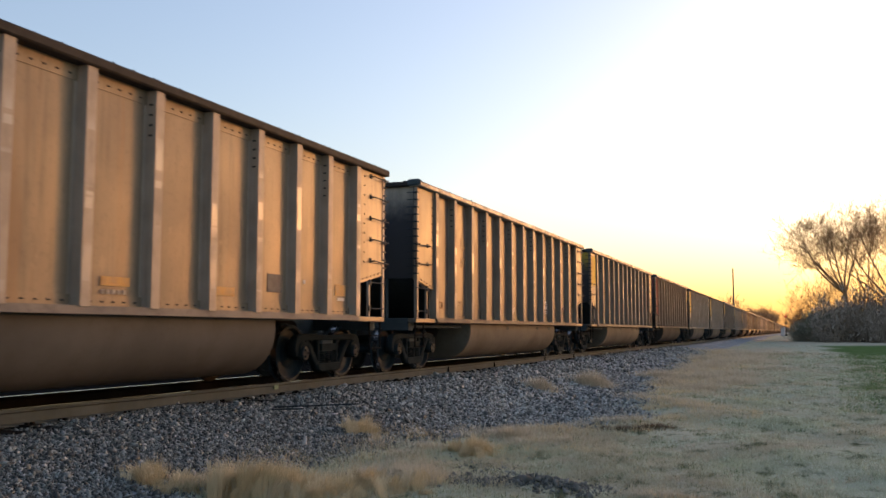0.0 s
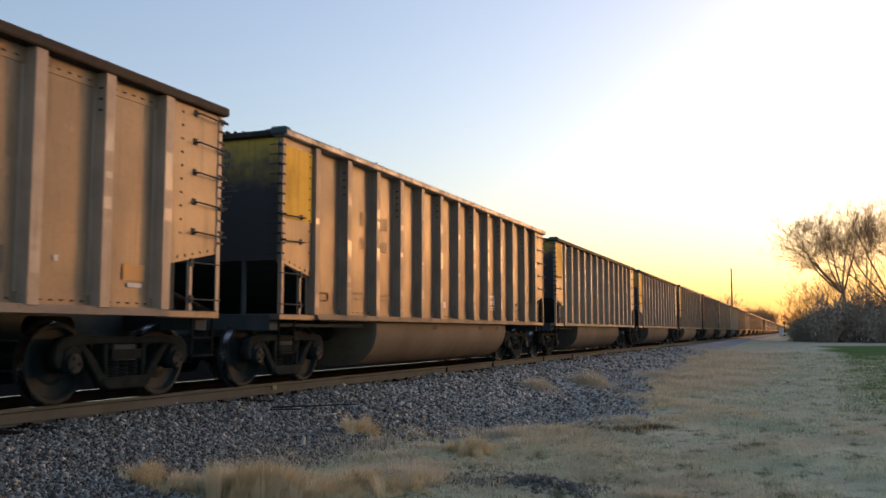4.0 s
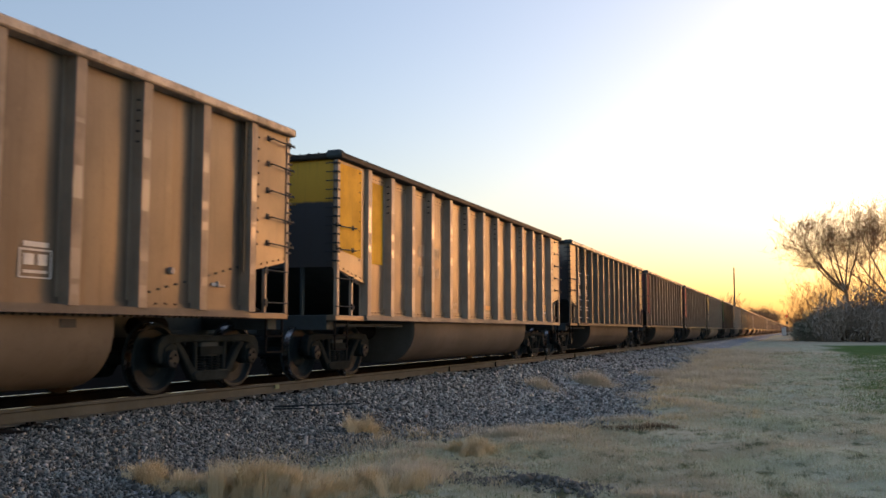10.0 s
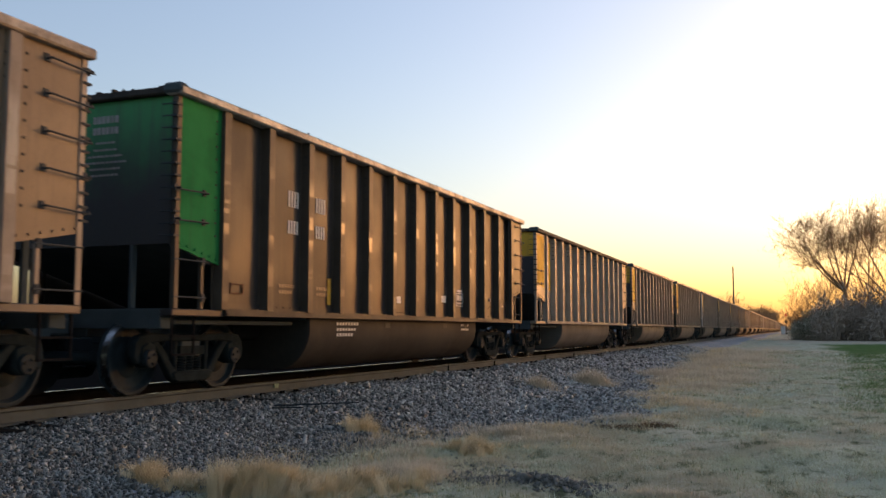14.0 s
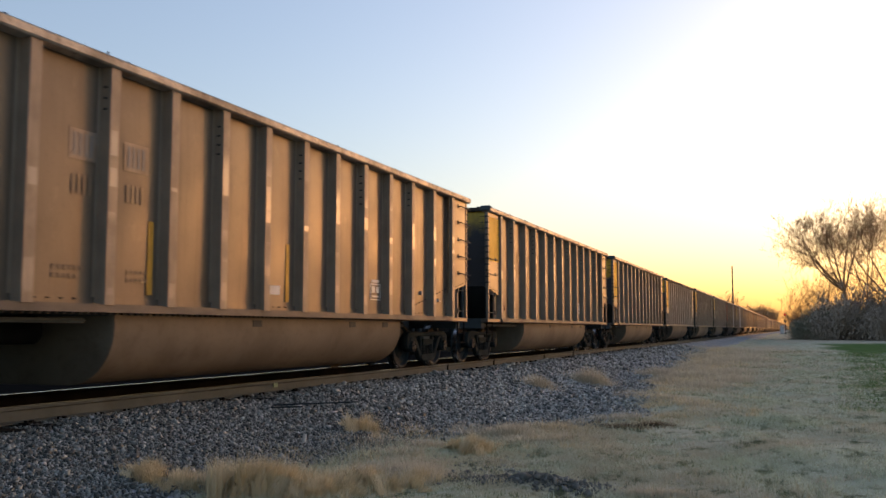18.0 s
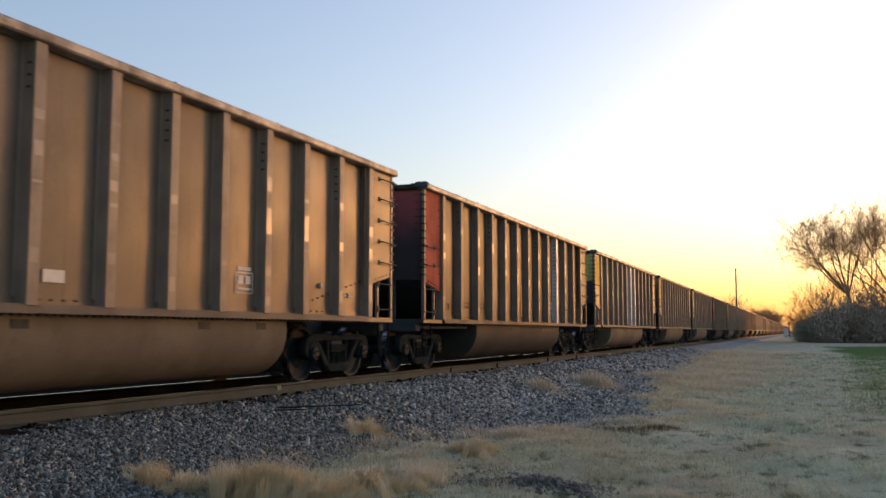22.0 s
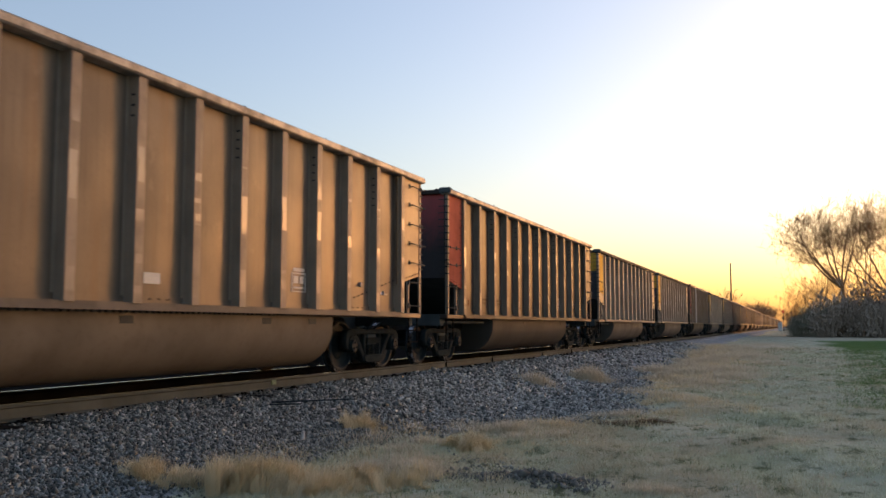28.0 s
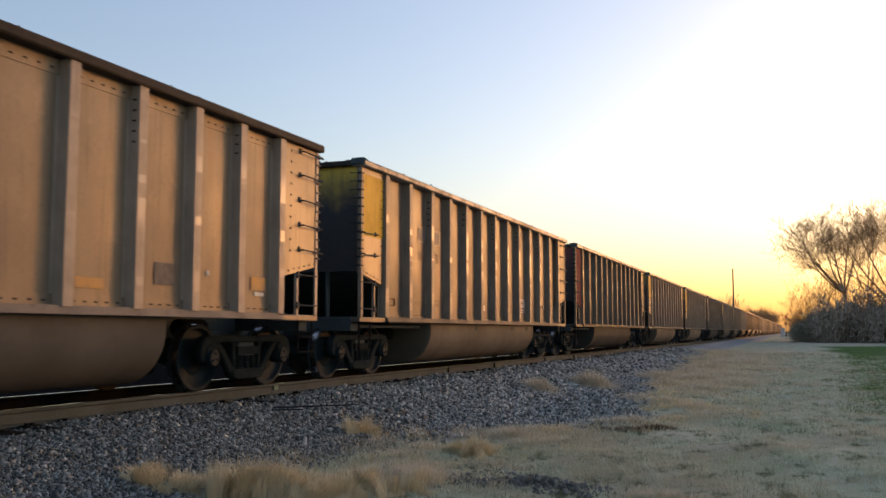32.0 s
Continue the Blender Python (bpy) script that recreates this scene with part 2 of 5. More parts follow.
M["railtop"] = surface("rail_head", (0.86, 0.85, 0.83), (0.78, 0.77, 0.75), rough=0.2, metal=1.0, scale=4, dirty=0.1, streak=False)
# near-black wood, the shade between the rails put into its colour
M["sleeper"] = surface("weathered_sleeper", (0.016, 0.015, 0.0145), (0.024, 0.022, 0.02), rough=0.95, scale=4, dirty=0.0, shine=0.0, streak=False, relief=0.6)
M["bark"] = surface("bark", (0.42, 0.245, 0.125), (0.31, 0.18, 0.095), rough=0.9, scale=2, dirty=0.3, relief=0.6)
M["twig"] = surface("bush_twigs", (0.42, 0.335, 0.265), (0.33, 0.26, 0.205), rough=0.9, scale=0.6, dirty=0.2, streak=False)
M["evergreen"] = surface("bush_leaves", (0.26, 0.26, 0.18), (0.30, 0.28, 0.21), rough=0.8, scale=0.8, dirty=0.2, streak=False)
M["pole"] = surface("pole_wood", (0.12, 0.095, 0.075), (0.17, 0.13, 0.10), rough=0.9, scale=2, dirty=0.3)
M["cabinet"] = surface("cabinet_paint", (0.62, 0.62, 0.6), (0.5, 0.5, 0.49), rough=0.5, scale=2, dirty=0.2)
red, nt, bs = nodes_of("red_signal_lens")
bs.inputs["Base Color"].default_value = (0.6, 0.02, 0.01, 1)
bs.inputs["Emission Color"].default_value, bs.inputs["Emission Strength"].default_value = (1, 0.03, 0.015, 1), 0.3
M["red_lens"] = red


def stones_material(name, dust):
    # dust: factor on the tones; above 1 it paints light into the stone
    m, nt, bs = nodes_of(name)
    geo = nt.nodes.new("ShaderNodeNewGeometry")
    rnd = geo.outputs["Random Per Island"]
    col = mix(nt, ramp(nt, rnd, 0.25, 1.0), tuple(dust * v for v in (0.034, 0.042, 0.040)), tuple(dust * v for v in (0.265, 0.305, 0.292)))
    col = mix(nt, ramp(nt, rnd, 0.94, 0.99), col, (0.38, 0.385, 0.375))
    col = mix(nt, calc(nt, "MULTIPLY", ramp(nt, fog(nt, place(nt, False), 14, 4), 0.45, 0.75), 0.4), col, tuple(dust * v for v in (0.07, 0.066, 0.062)))
    nt.links.new(col, bs.inputs["Base Color"])
    bs.inputs["Roughness"].default_value = 0.6
    bs.inputs["Specular IOR Level"].default_value = 0.45
    bump(nt, bs, fog(nt, place(nt, False), 60, 4), 0.5, 0.006)
    return m


def bed_material():
    m, nt, bs = nodes_of("ballast_bed")
    w = place(nt, False)
    vo = add(nt, "TexVoronoi", Scale=17.0)
    nt.links.new(w, vo.inputs["Vector"])
    col = mix(nt, vo.outputs["Color"], (0.10, 0.118, 0.13), (0.40, 0.45, 0.49))
    col = mix(nt, ramp(nt, fog(nt, w, 0.7, 4), 0.42, 0.7), col, (0.22, 0.25, 0.27))
    # near-black over the bed's far side stands for the train's shade
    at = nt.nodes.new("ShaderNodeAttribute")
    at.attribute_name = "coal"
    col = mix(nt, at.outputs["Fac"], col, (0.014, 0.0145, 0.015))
    nt.links.new(col, bs.inputs["Base Color"])
    bs.inputs["Roughness"].default_value = 0.7
    bs.inputs["Specular IOR Level"].default_value = 0.25
    bump(nt, bs, vo.outputs["Distance"], 1.0, 0.05)
    return m


def ground_material():
    m, nt, bs = nodes_of("frosted_ground")
    w = place(nt, False)
    big, mid, fine = fog(nt, w, 0.22, 4), fog(nt, w, 1.1, 5), fog(nt, w, 14, 5, 0.7)
    col = mix(nt, ramp(nt, big, 0.4, 0.62), (0.42, 0.455, 0.335), (0.50, 0.46, 0.33))
    col = mix(nt, ramp(nt, mid, 0.42, 0.72), col, (0.31, 0.315, 0.205))
    col = mix(nt, calc(nt, "MULTIPLY", ramp(nt, fog(nt, place(nt, False, (1, 0.55, 1)), 0.6, 6, 0.75), 0.47, 0.62), 0.8), col, (0.45, 0.39, 0.27))
    col = mix(nt, ramp(nt, fine, 0.45, 0.7), col, (0.46, 0.45, 0.36))
    col = mix(nt, calc(nt, "MULTIPLY", ramp(nt, fog(nt, place(nt, False, (1, 0.6, 1)), 3.0, 6, 0.75), 0.52, 0.64), 0.85), col, (0.085, 0.105, 0.05))
    for key, other in (("straw", (0.47, 0.395, 0.28)), ("green", (0.085, 0.145, 0.05)), ("gravel", (0.26, 0.28, 0.295)), ("far_shade", (0.010, 0.0095, 0.009))):
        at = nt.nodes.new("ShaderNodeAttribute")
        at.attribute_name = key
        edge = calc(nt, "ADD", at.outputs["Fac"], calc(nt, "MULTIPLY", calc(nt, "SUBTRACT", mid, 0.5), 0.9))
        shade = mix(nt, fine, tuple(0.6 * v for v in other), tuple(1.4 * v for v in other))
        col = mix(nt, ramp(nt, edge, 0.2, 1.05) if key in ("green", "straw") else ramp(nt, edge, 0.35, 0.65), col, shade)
    nt.links.new(col, bs.inputs["Base Color"])
    bs.inputs["Roughness"].default_value = 0.95
    bs.inputs["Specular IOR Level"].default_value = 0.0
    bump(nt, bs, fine, 0.8, 0.04)
    return m


def blades_material(name, a, b, tip, patches=False):
    m, nt, bs = nodes_of(name)
    geo = nt.nodes.new("ShaderNodeNewGeometry")
    col = mix(nt, geo.outputs["Random Per Island"], a, b)
    col = mix(nt, ramp(nt, fog(nt, place(nt, False), 0.8, 4), 0.45, 0.7), col, tip)
    if patches:
        col = mix(nt, calc(nt, "MULTIPLY", ramp(nt, fog(nt, place(nt, False, (1, 0.55, 1)), 0.6, 6, 0.75), 0.47, 0.62), 0.8), col, (0.52, 0.45, 0.31))
        col = mix(nt, calc(nt, "MULTIPLY", ramp(nt, fog(nt, place(nt, False, (1, 0.6, 1)), 3.0, 6, 0.75), 0.52, 0.64), 0.85), col, (0.10, 0.125, 0.06))
    nt.links.new(col, bs.inputs["Base Color"])
    bs.inputs["Roughness"].default_value = 0.8
    bs.inputs["Specular IOR Level"].default_value = 0.1
    thin, both = nt.nodes.new("ShaderNodeBsdfTranslucent"), nt.nodes.new("ShaderNodeMixShader")
    nt.links.new(col, thin.inputs[0])
    both.inputs[0].default_value = 0.22
    nt.links.new(bs.outputs[0], both.inputs[1])
    nt.links.new(thin.outputs[0], both.inputs[2])
    nt.links.new(both.outputs[0], nt.nodes["Material Output"].inputs[0])
    return m


M["stones"], M["bed"], M["ground"] = stones_material("crushed_stone", 1.0), bed_material(), ground_material()
# brighter copy of the stone, sky light on the farther ballast in its tone
M["lit_stones"] = stones_material("lit_crushed_stone", 1.55)
M["straw"] = blades_material("dry_straw", (0.54, 0.44, 0.26), (0.80, 0.69, 0.47), (0.66, 0.54, 0.35))
M["pale_straw"] = blades_material("pale_straw", (0.50, 0.435, 0.31), (0.74, 0.665, 0.53), (0.55, 0.49, 0.37))
M["green_grass"] = blades_material("green_grass", (0.10, 0.17, 0.055), (0.22, 0.31, 0.12), (0.17, 0.25, 0.09))
M["lawn"] = blades_material("frosted_grass", (0.33, 0.37, 0.235), (0.77, 0.80, 0.625), (0.51, 0.55, 0.375), True)
M["rust_grass"] = blades_material("rust_weed", (0.12, 0.085, 0.055), (0.26, 0.17, 0.11), (0.15, 0.14, 0.08))
M["weed"] = blades_material("green_weed", (0.08, 0.13, 0.045), (0.17, 0.22, 0.09), (0.13, 0.17, 0.07))


# ---- mesh tools ----
class Shape:
    """Vertices and faces of one mesh, gathered piece by piece."""

    def __init__(self):
        self.v, self.f = [], []

    def take(self, verts, faces):
        n = len(self.v)
        self.v += [tuple(p) for p in verts]
        self.f += [tuple(n + i for i in q) for q in faces]
        return self

    def box(self, x0, x1, y0, y1, z0, z1):
        return self.take([(x, y, z) for x in (x0, x1) for y in (y0, y1) for z in (z0, z1)],
                         [(0, 1, 3, 2), (4, 6, 7, 5), (0, 4, 5, 1), (2, 3, 7, 6), (0, 2, 6, 4), (1, 5, 7, 3)])

    def rod(self, a, b, r0, r1=None, n=6):
        a, b = Vector(a), Vector(b)
        r1 = r0 if r1 is None else r1
        d = (b - a).normalized()
        s = d.cross(Vector((0, 0, 1)) if abs(d.z) < 0.9 else Vector((1, 0, 0))).normalized()
        u = d.cross(s)
        ring = [(math.cos(2 * math.pi * i / n), math.sin(2 * math.pi * i / n)) for i in range(n)]
        self.take([a + (s * c + u * k) * r0 for c, k in ring] + [b + (s * c + u * k) * r1 for c, k in ring],
                  [(i, (i + 1) % n, n + (i + 1) % n, n + i) for i in range(n)] + [tuple(range(n))[::-1], tuple(range(n, 2 * n))])
        return self

    def twig(self, a, b, r0, r1):
        """A thin three-sided shoot."""
        n = len(self.v)
        for p, r in ((a, r0), (b, r1)):
            self.v += [(p[0] + r, p[1], p[2]), (p[0] - 0.5 * r, p[1] + 0.87 * r, p[2] - 0.3 * r), (p[0] - 0.5 * r, p[1] - 0.87 * r, p[2] + 0.3 * r)]
        self.f += [(n, n + 1, n + 4, n + 3), (n + 1, n + 2, n + 5, n + 4), (n + 2, n, n + 3, n + 5)]

    def slab(self, outline, x0, x1):
        """A flat outline in y, z drawn out from x0 to x1."""
        n = len(outline)
        return self.take([(x0, y, z) for y, z in outline] + [(x1, y, z) for y, z in outline],
                         [(i, (i + 1) % n, n + (i + 1) % n, n + i) for i in range(n)] + [tuple(range(n))[::-1], tuple(range(n, 2 * n))])

    def slab_y(self, outline, y0, y1):
        """A flat outline in x, z drawn out from y0 to y1."""
        n = len(outline)
        return self.take([(x, y0, z) for x, z in outline] + [(x, y1, z) for x, z in outline],
                         [(i, (i + 1) % n, n + (i + 1) % n, n + i) for i in range(n)] + [tuple(range(n))[::-1], tuple(range(n, 2 * n))])

    def lathe_x(self, profile, n=22):
        """A profile of (x, radius) turned about the x axis."""
        k = len(profile)
        vs = [(x, r * math.cos(2 * math.pi * i / n), r * math.sin(2 * math.pi * i / n)) for i in range(n) for x, r in profile]
        return self.take(vs, [(i * k + j, i * k + j + 1, (i + 1) % n * k + j + 1, (i + 1) % n * k + j) for i in range(n) for j in range(k - 1)])

    def mesh(self, name, material, bevel=0.0, smooth=True):
        me = bpy.data.meshes.new(name)
        bm = bmesh.new()
        vs = [bm.verts.new(p) for p in self.v]
        for q in self.f:
            bm.faces.new([vs[i] for i in q])
        bmesh.ops.recalc_face_normals(bm, faces=bm.faces)
        if bevel:
            edges = [e for e in bm.edges if len(e.link_faces) == 2 and e.calc_face_angle() > 0.6]
            bmesh.ops.bevel(bm, geom=edges, offset=bevel, segments=1, affect="EDGES", profile=0.5)
        bm.to_mesh(me)
        bm.free()
        for m in (material if isinstance(material, (list, tuple)) else [material]):
            me.materials.append(m)
        if smooth:
            me.polygons.foreach_set("use_smooth", [True] * len(me.polygons))
            me.set_sharp_from_angle(angle=radians(40))
        return me


KEPT = {}


def kept(key, make):
    """Builds a mesh once and gives the same one afterwards."""
    if key not in KEPT:
        KEPT[key] = make()
    return KEPT[key]


def part(name, me, parent, label="", m=None):
    ob = new(name, me)
    ob.parent = parent
    if m is not None:
        ob.matrix_basis = m
    return tagged(ob, label) if label else ob


def big_mesh(name, verts, faces, material):
    me = bpy.data.meshes.new(name)
    n, k = len(faces), faces.shape[1]
    me.vertices.add(len(verts))
    me.vertices.foreach_set("co", np.asarray(verts, np.float32).ravel())
    me.loops.add(n * k)
    me.loops.foreach_set("vertex_index", np.asarray(faces, np.int32).ravel())
    me.polygons.add(n)
    me.polygons.foreach_set("loop_start", np.arange(0, n * k, k, dtype=np.int32))
    me.materials.append(material)
    me.update(calc_edges=True)
    me.validate()
    return me


# ---- ground and track bed ----
rng = np.random.default_rng(7)


def wave(x, y):
    return 0.035 * np.sin(x * 0.9 + 0.6 * np.sin(y * 0.31)) * np.cos(y * 0.43 + 0.8) + 0.02 * np.sin(x * 2.3 + y * 1.7) + 0.012 * np.sin(3.9 * x - 2.7 * y)


def mottle(x, y, size, seed):
    """Smooth random values from 0 to 1, in lumps of the given size."""
    u, w = np.asarray(x) / size + 1000.0, np.asarray(y) / size + 1000.0
    i, j = np.floor(u), np.floor(w)
    a, b = u - i, w - j
    a, b = a * a * (3 - 2 * a), b * b * (3 - 2 * b)

    def at(p, q):
        h = np.sin(p * 127.1 + q * 311.7 + seed * 74.7) * 43758.5453
        return h - np.floor(h)
    return (at(i, j) * (1 - a) + at(i + 1, j) * a) * (1 - b) + (at(i, j + 1) * (1 - a) + at(i + 1, j + 1) * a) * b


def lie(x, y):
    """Height of the ground: a plain, with a low bank under the track."""
    bank = np.clip((3.9 - np.abs(x)) / 2.3, 0, 1)
    heap = 0.09 * np.exp(-((x - 6.2) / 0.42) ** 2 - ((y - 8.4) / 0.2) ** 2)
    return -0.66 + heap + wave(x, y) * (1 - bank) + 0.42 * bank * bank * (3 - 2 * bank)


def stone_edge(y):
    """How far from the track the loose stone reaches."""
    return np.interp(y, [0, 6, 8.5, 10.5, 11.5, 13, 14.2, 15.5, 18, 21.5, 26, 34, 46, 65, 140], [3.4, 3.3, 3.3, 3.5, 3.7, 4.1, 5.0, 5.9, 5.6, 5.15, 4.7, 4.5, 3.6, 3.0, 2.5])


def ground():
    xs = np.unique(np.concatenate([[-3000, -1500, -700, -300, -140, -70, -40, -25, -16, -10, -7], np.arange(-5, 15, 0.25), [16, 18, 21, 25, 30, 40, 60, 100, 180, 320, 700, 1500, 3000]]))
    ys = np.unique(np.concatenate([[-3000, -1200, -500, -200, -90, -50, -25, -12, -5, 0], np.arange(3, 45, 0.3), np.arange(45, 140, 2.0), [150, 170, 200, 260, 340, 450, 600, 850, 1300, 2200, 4500]]))
    X, Y = np.meshgrid(xs, ys)
    v = np.stack([X, Y, lie(X, Y)], -1).reshape(-1, 3)
    nx = len(xs)
    i = (np.arange(len(ys) - 1)[:, None] * nx + np.arange(nx - 1)).ravel()
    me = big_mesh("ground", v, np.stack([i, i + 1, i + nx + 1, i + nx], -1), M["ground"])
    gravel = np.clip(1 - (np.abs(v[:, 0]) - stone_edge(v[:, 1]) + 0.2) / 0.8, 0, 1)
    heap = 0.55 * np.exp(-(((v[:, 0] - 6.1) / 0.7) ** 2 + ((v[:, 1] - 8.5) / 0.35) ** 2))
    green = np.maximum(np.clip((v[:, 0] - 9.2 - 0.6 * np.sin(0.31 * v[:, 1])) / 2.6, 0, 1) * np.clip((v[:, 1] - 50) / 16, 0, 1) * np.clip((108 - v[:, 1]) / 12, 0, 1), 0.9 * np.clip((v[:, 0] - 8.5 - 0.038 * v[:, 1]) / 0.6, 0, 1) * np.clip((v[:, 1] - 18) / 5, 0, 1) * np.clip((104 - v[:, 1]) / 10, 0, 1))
    # near-black strip beyond the track, shade behind the train put in as colour
    far_shade = np.clip((-1.2 - v[:, 0]) / 0.6, 0, 1) * np.clip((70 + v[:, 0]) / 10, 0, 1)
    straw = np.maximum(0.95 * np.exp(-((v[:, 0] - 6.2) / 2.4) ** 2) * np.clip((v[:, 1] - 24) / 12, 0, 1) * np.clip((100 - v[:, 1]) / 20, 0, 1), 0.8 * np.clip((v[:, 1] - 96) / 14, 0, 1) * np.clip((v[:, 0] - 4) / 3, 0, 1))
    for key, val in (("straw", straw), ("far_shade", far_shade), ("gravel", np.maximum(gravel, heap)), ("green", green)):
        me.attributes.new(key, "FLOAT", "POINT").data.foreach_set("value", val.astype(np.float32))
    me.polygons.foreach_set("use_smooth", [True] * len(me.polygons))
    tagged(new("ground", me), "frosted short grass and dry soil beside the track", "ground", kind="structure")


def bed_height(x, y):
    return np.interp(np.abs(x), [0, 1.35, 1.65, 3.2, 3.8], [-0.20, -0.19, -0.22, -0.56, -0.82]) + 0.02 * np.sin(y * 1.3 + 2 * x) + 0.014 * np.sin(y * 3.1 - x * 4)


def track_bed():
    xs = np.concatenate([np.arange(-3.8, -1.2, 0.2), np.arange(-1.2, 3.81, 0.2)])
    ys = np.concatenate([np.arange(-700, 0, 20.0), np.arange(0, 60, 0.4), np.arange(60, 1600, 10.0)])
    X, Y = np.meshgrid(xs, ys)
    v = np.stack([X, Y, bed_height(X, Y)], -1).reshape(-1, 3)
    nx = len(xs)
    i = (np.arange(len(ys) - 1)[:, None] * nx + np.arange(nx - 1)).ravel()
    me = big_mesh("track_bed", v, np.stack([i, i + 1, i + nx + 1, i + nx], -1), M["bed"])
    # mask of the painted shade, from the near rail to the far edge
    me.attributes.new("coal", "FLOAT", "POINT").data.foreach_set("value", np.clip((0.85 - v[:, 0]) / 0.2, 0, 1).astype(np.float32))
    me.polygons.foreach_set("use_smooth", [True] * len(me.polygons))
    tagged(new("track_bed", me), "bank of grey crushed stone under the rails", "ballast", kind="structure")


def rocks(name, label, x, y, z, size, mat="stones"):
    """Angular stones at the given places, in one mesh."""
    base = np.array([(x, y, z) for x in (-1, 1) for y in (-1, 1) for z in (-1, 1)]) * 0.72
    tri = np.array([(0, 1, 3), (0, 3, 2), (4, 6, 7), (4, 7, 5), (0, 4, 5), (0, 5, 1), (2, 3, 7), (2, 7, 6), (0, 2, 6), (0, 6, 4), (1, 5, 7), (1, 7, 3)])
    n = len(x)
    p = base[None] * rng.uniform(0.45, 1.3, (n, 8, 1)) * rng.uniform(0.35, 1.6, (n, 1, 3))
    q = rng.normal(size=(n, 4))
    q /= np.linalg.norm(q, axis=1, keepdims=True)
    w, a, b, c = q.T
    R = np.stack([1 - 2 * (b * b + c * c), 2 * (a * b - c * w), 2 * (a * c + b * w), 2 * (a * b + c * w), 1 - 2 * (a * a + c * c), 2 * (b * c - a * w),
                  2 * (a * c - b * w), 2 * (b * c + a * w), 1 - 2 * (a * a + b * b)], -1).reshape(n, 3, 3)
    p = np.einsum("nij,nkj->nki", R, p) * size[:, None, None] + np.stack([x, y, z], -1)[:, None]
    f = tri[None] + 8 * np.arange(n)[:, None, None]
    return tagged(new(name, big_mesh(name, p.reshape(-1, 3), f.reshape(-1, 3), M[mat])), label, "gravel", kind="stuff")


def ballast_stones():
    xs, ys, ss = [], [], []
    for y0, y1, per, s in ((4.6, 11, 3900, 0.0127), (11, 18, 1200, 0.0175), (18, 30, 340, 0.026), (30, 60, 90, 0.036)):
        n = int((y1 - y0) * 5.2 * per)
        y = rng.uniform(y0, y1, n)
        x = rng.uniform(0.86, 6.1, n)
        gone = x > stone_edge(y) + rng.normal(0, 0.22, n)
        xs.append(x[~gone]), ys.append(y[~gone]), ss.append(s * np.exp(rng.normal(0, 0.33, (~gone).sum())))
    for cx, cy, wx, wy, n in ((5.5, 8.75, 0.3, 0.25, 500), (5.0, 9.7, 0.25, 0.3, 350), (5.7, 9.2, 0.25, 0.16, 300)):
        xs.append(rng.normal(cx, wx, n)), ys.append(rng.normal(cy, wy, n)), ss.append(0.0095 * np.exp(rng.normal(0, 0.4, n)))
    x, y, s = map(np.concatenate, (xs, ys, ss))
    z = np.maximum(lie(x, y), np.where(np.abs(x) < 3.8, bed_height(x, y), -9)) + s * (rng.uniform(-0.1, 0.5, len(x)) - 0.45 * np.clip((y - 13) / 10, 0, 1))
    # stones farther off take the brightened copy
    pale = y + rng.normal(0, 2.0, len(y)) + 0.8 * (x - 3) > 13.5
    rocks("ballast_stones", "dark grey angular crushed stones heaped beside the rail", x[~pale], y[~pale], z[~pale], s[~pale])
    rocks("ballast_stones", "crushed stones heaped beside the rail, brightened for sky light farther off", x[pale], y[pale], z[pale], s[pale], "lit_stones")
    n = 2100
    x, y = rng.normal(6.25, 0.27, n), rng.normal(8.45, 0.15, n)
    x, y = np.where(rng.uniform(0, 1, n) < 0.4, x - 0.5, x), np.where(rng.uniform(0, 1, n) < 0.3, y + 0.15, y)
    s = 0.0105 * np.exp(rng.normal(0, 0.45, n))
    rocks("soil_heap", "low heap of dark crumbly soil and stones in the grass", x, y, lie(x, y) + 0.5 * s, s, "crumbs")
    # stones under the wagons, their shade painted in as near-black
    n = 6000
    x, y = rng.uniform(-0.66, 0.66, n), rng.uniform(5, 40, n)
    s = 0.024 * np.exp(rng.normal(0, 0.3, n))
    rocks("ballast_between_rails", "stones between the rails, blackened to hold the wagons' shade", x, y, bed_height(x, y) + 0.2 * s, s, "black_and_shade")


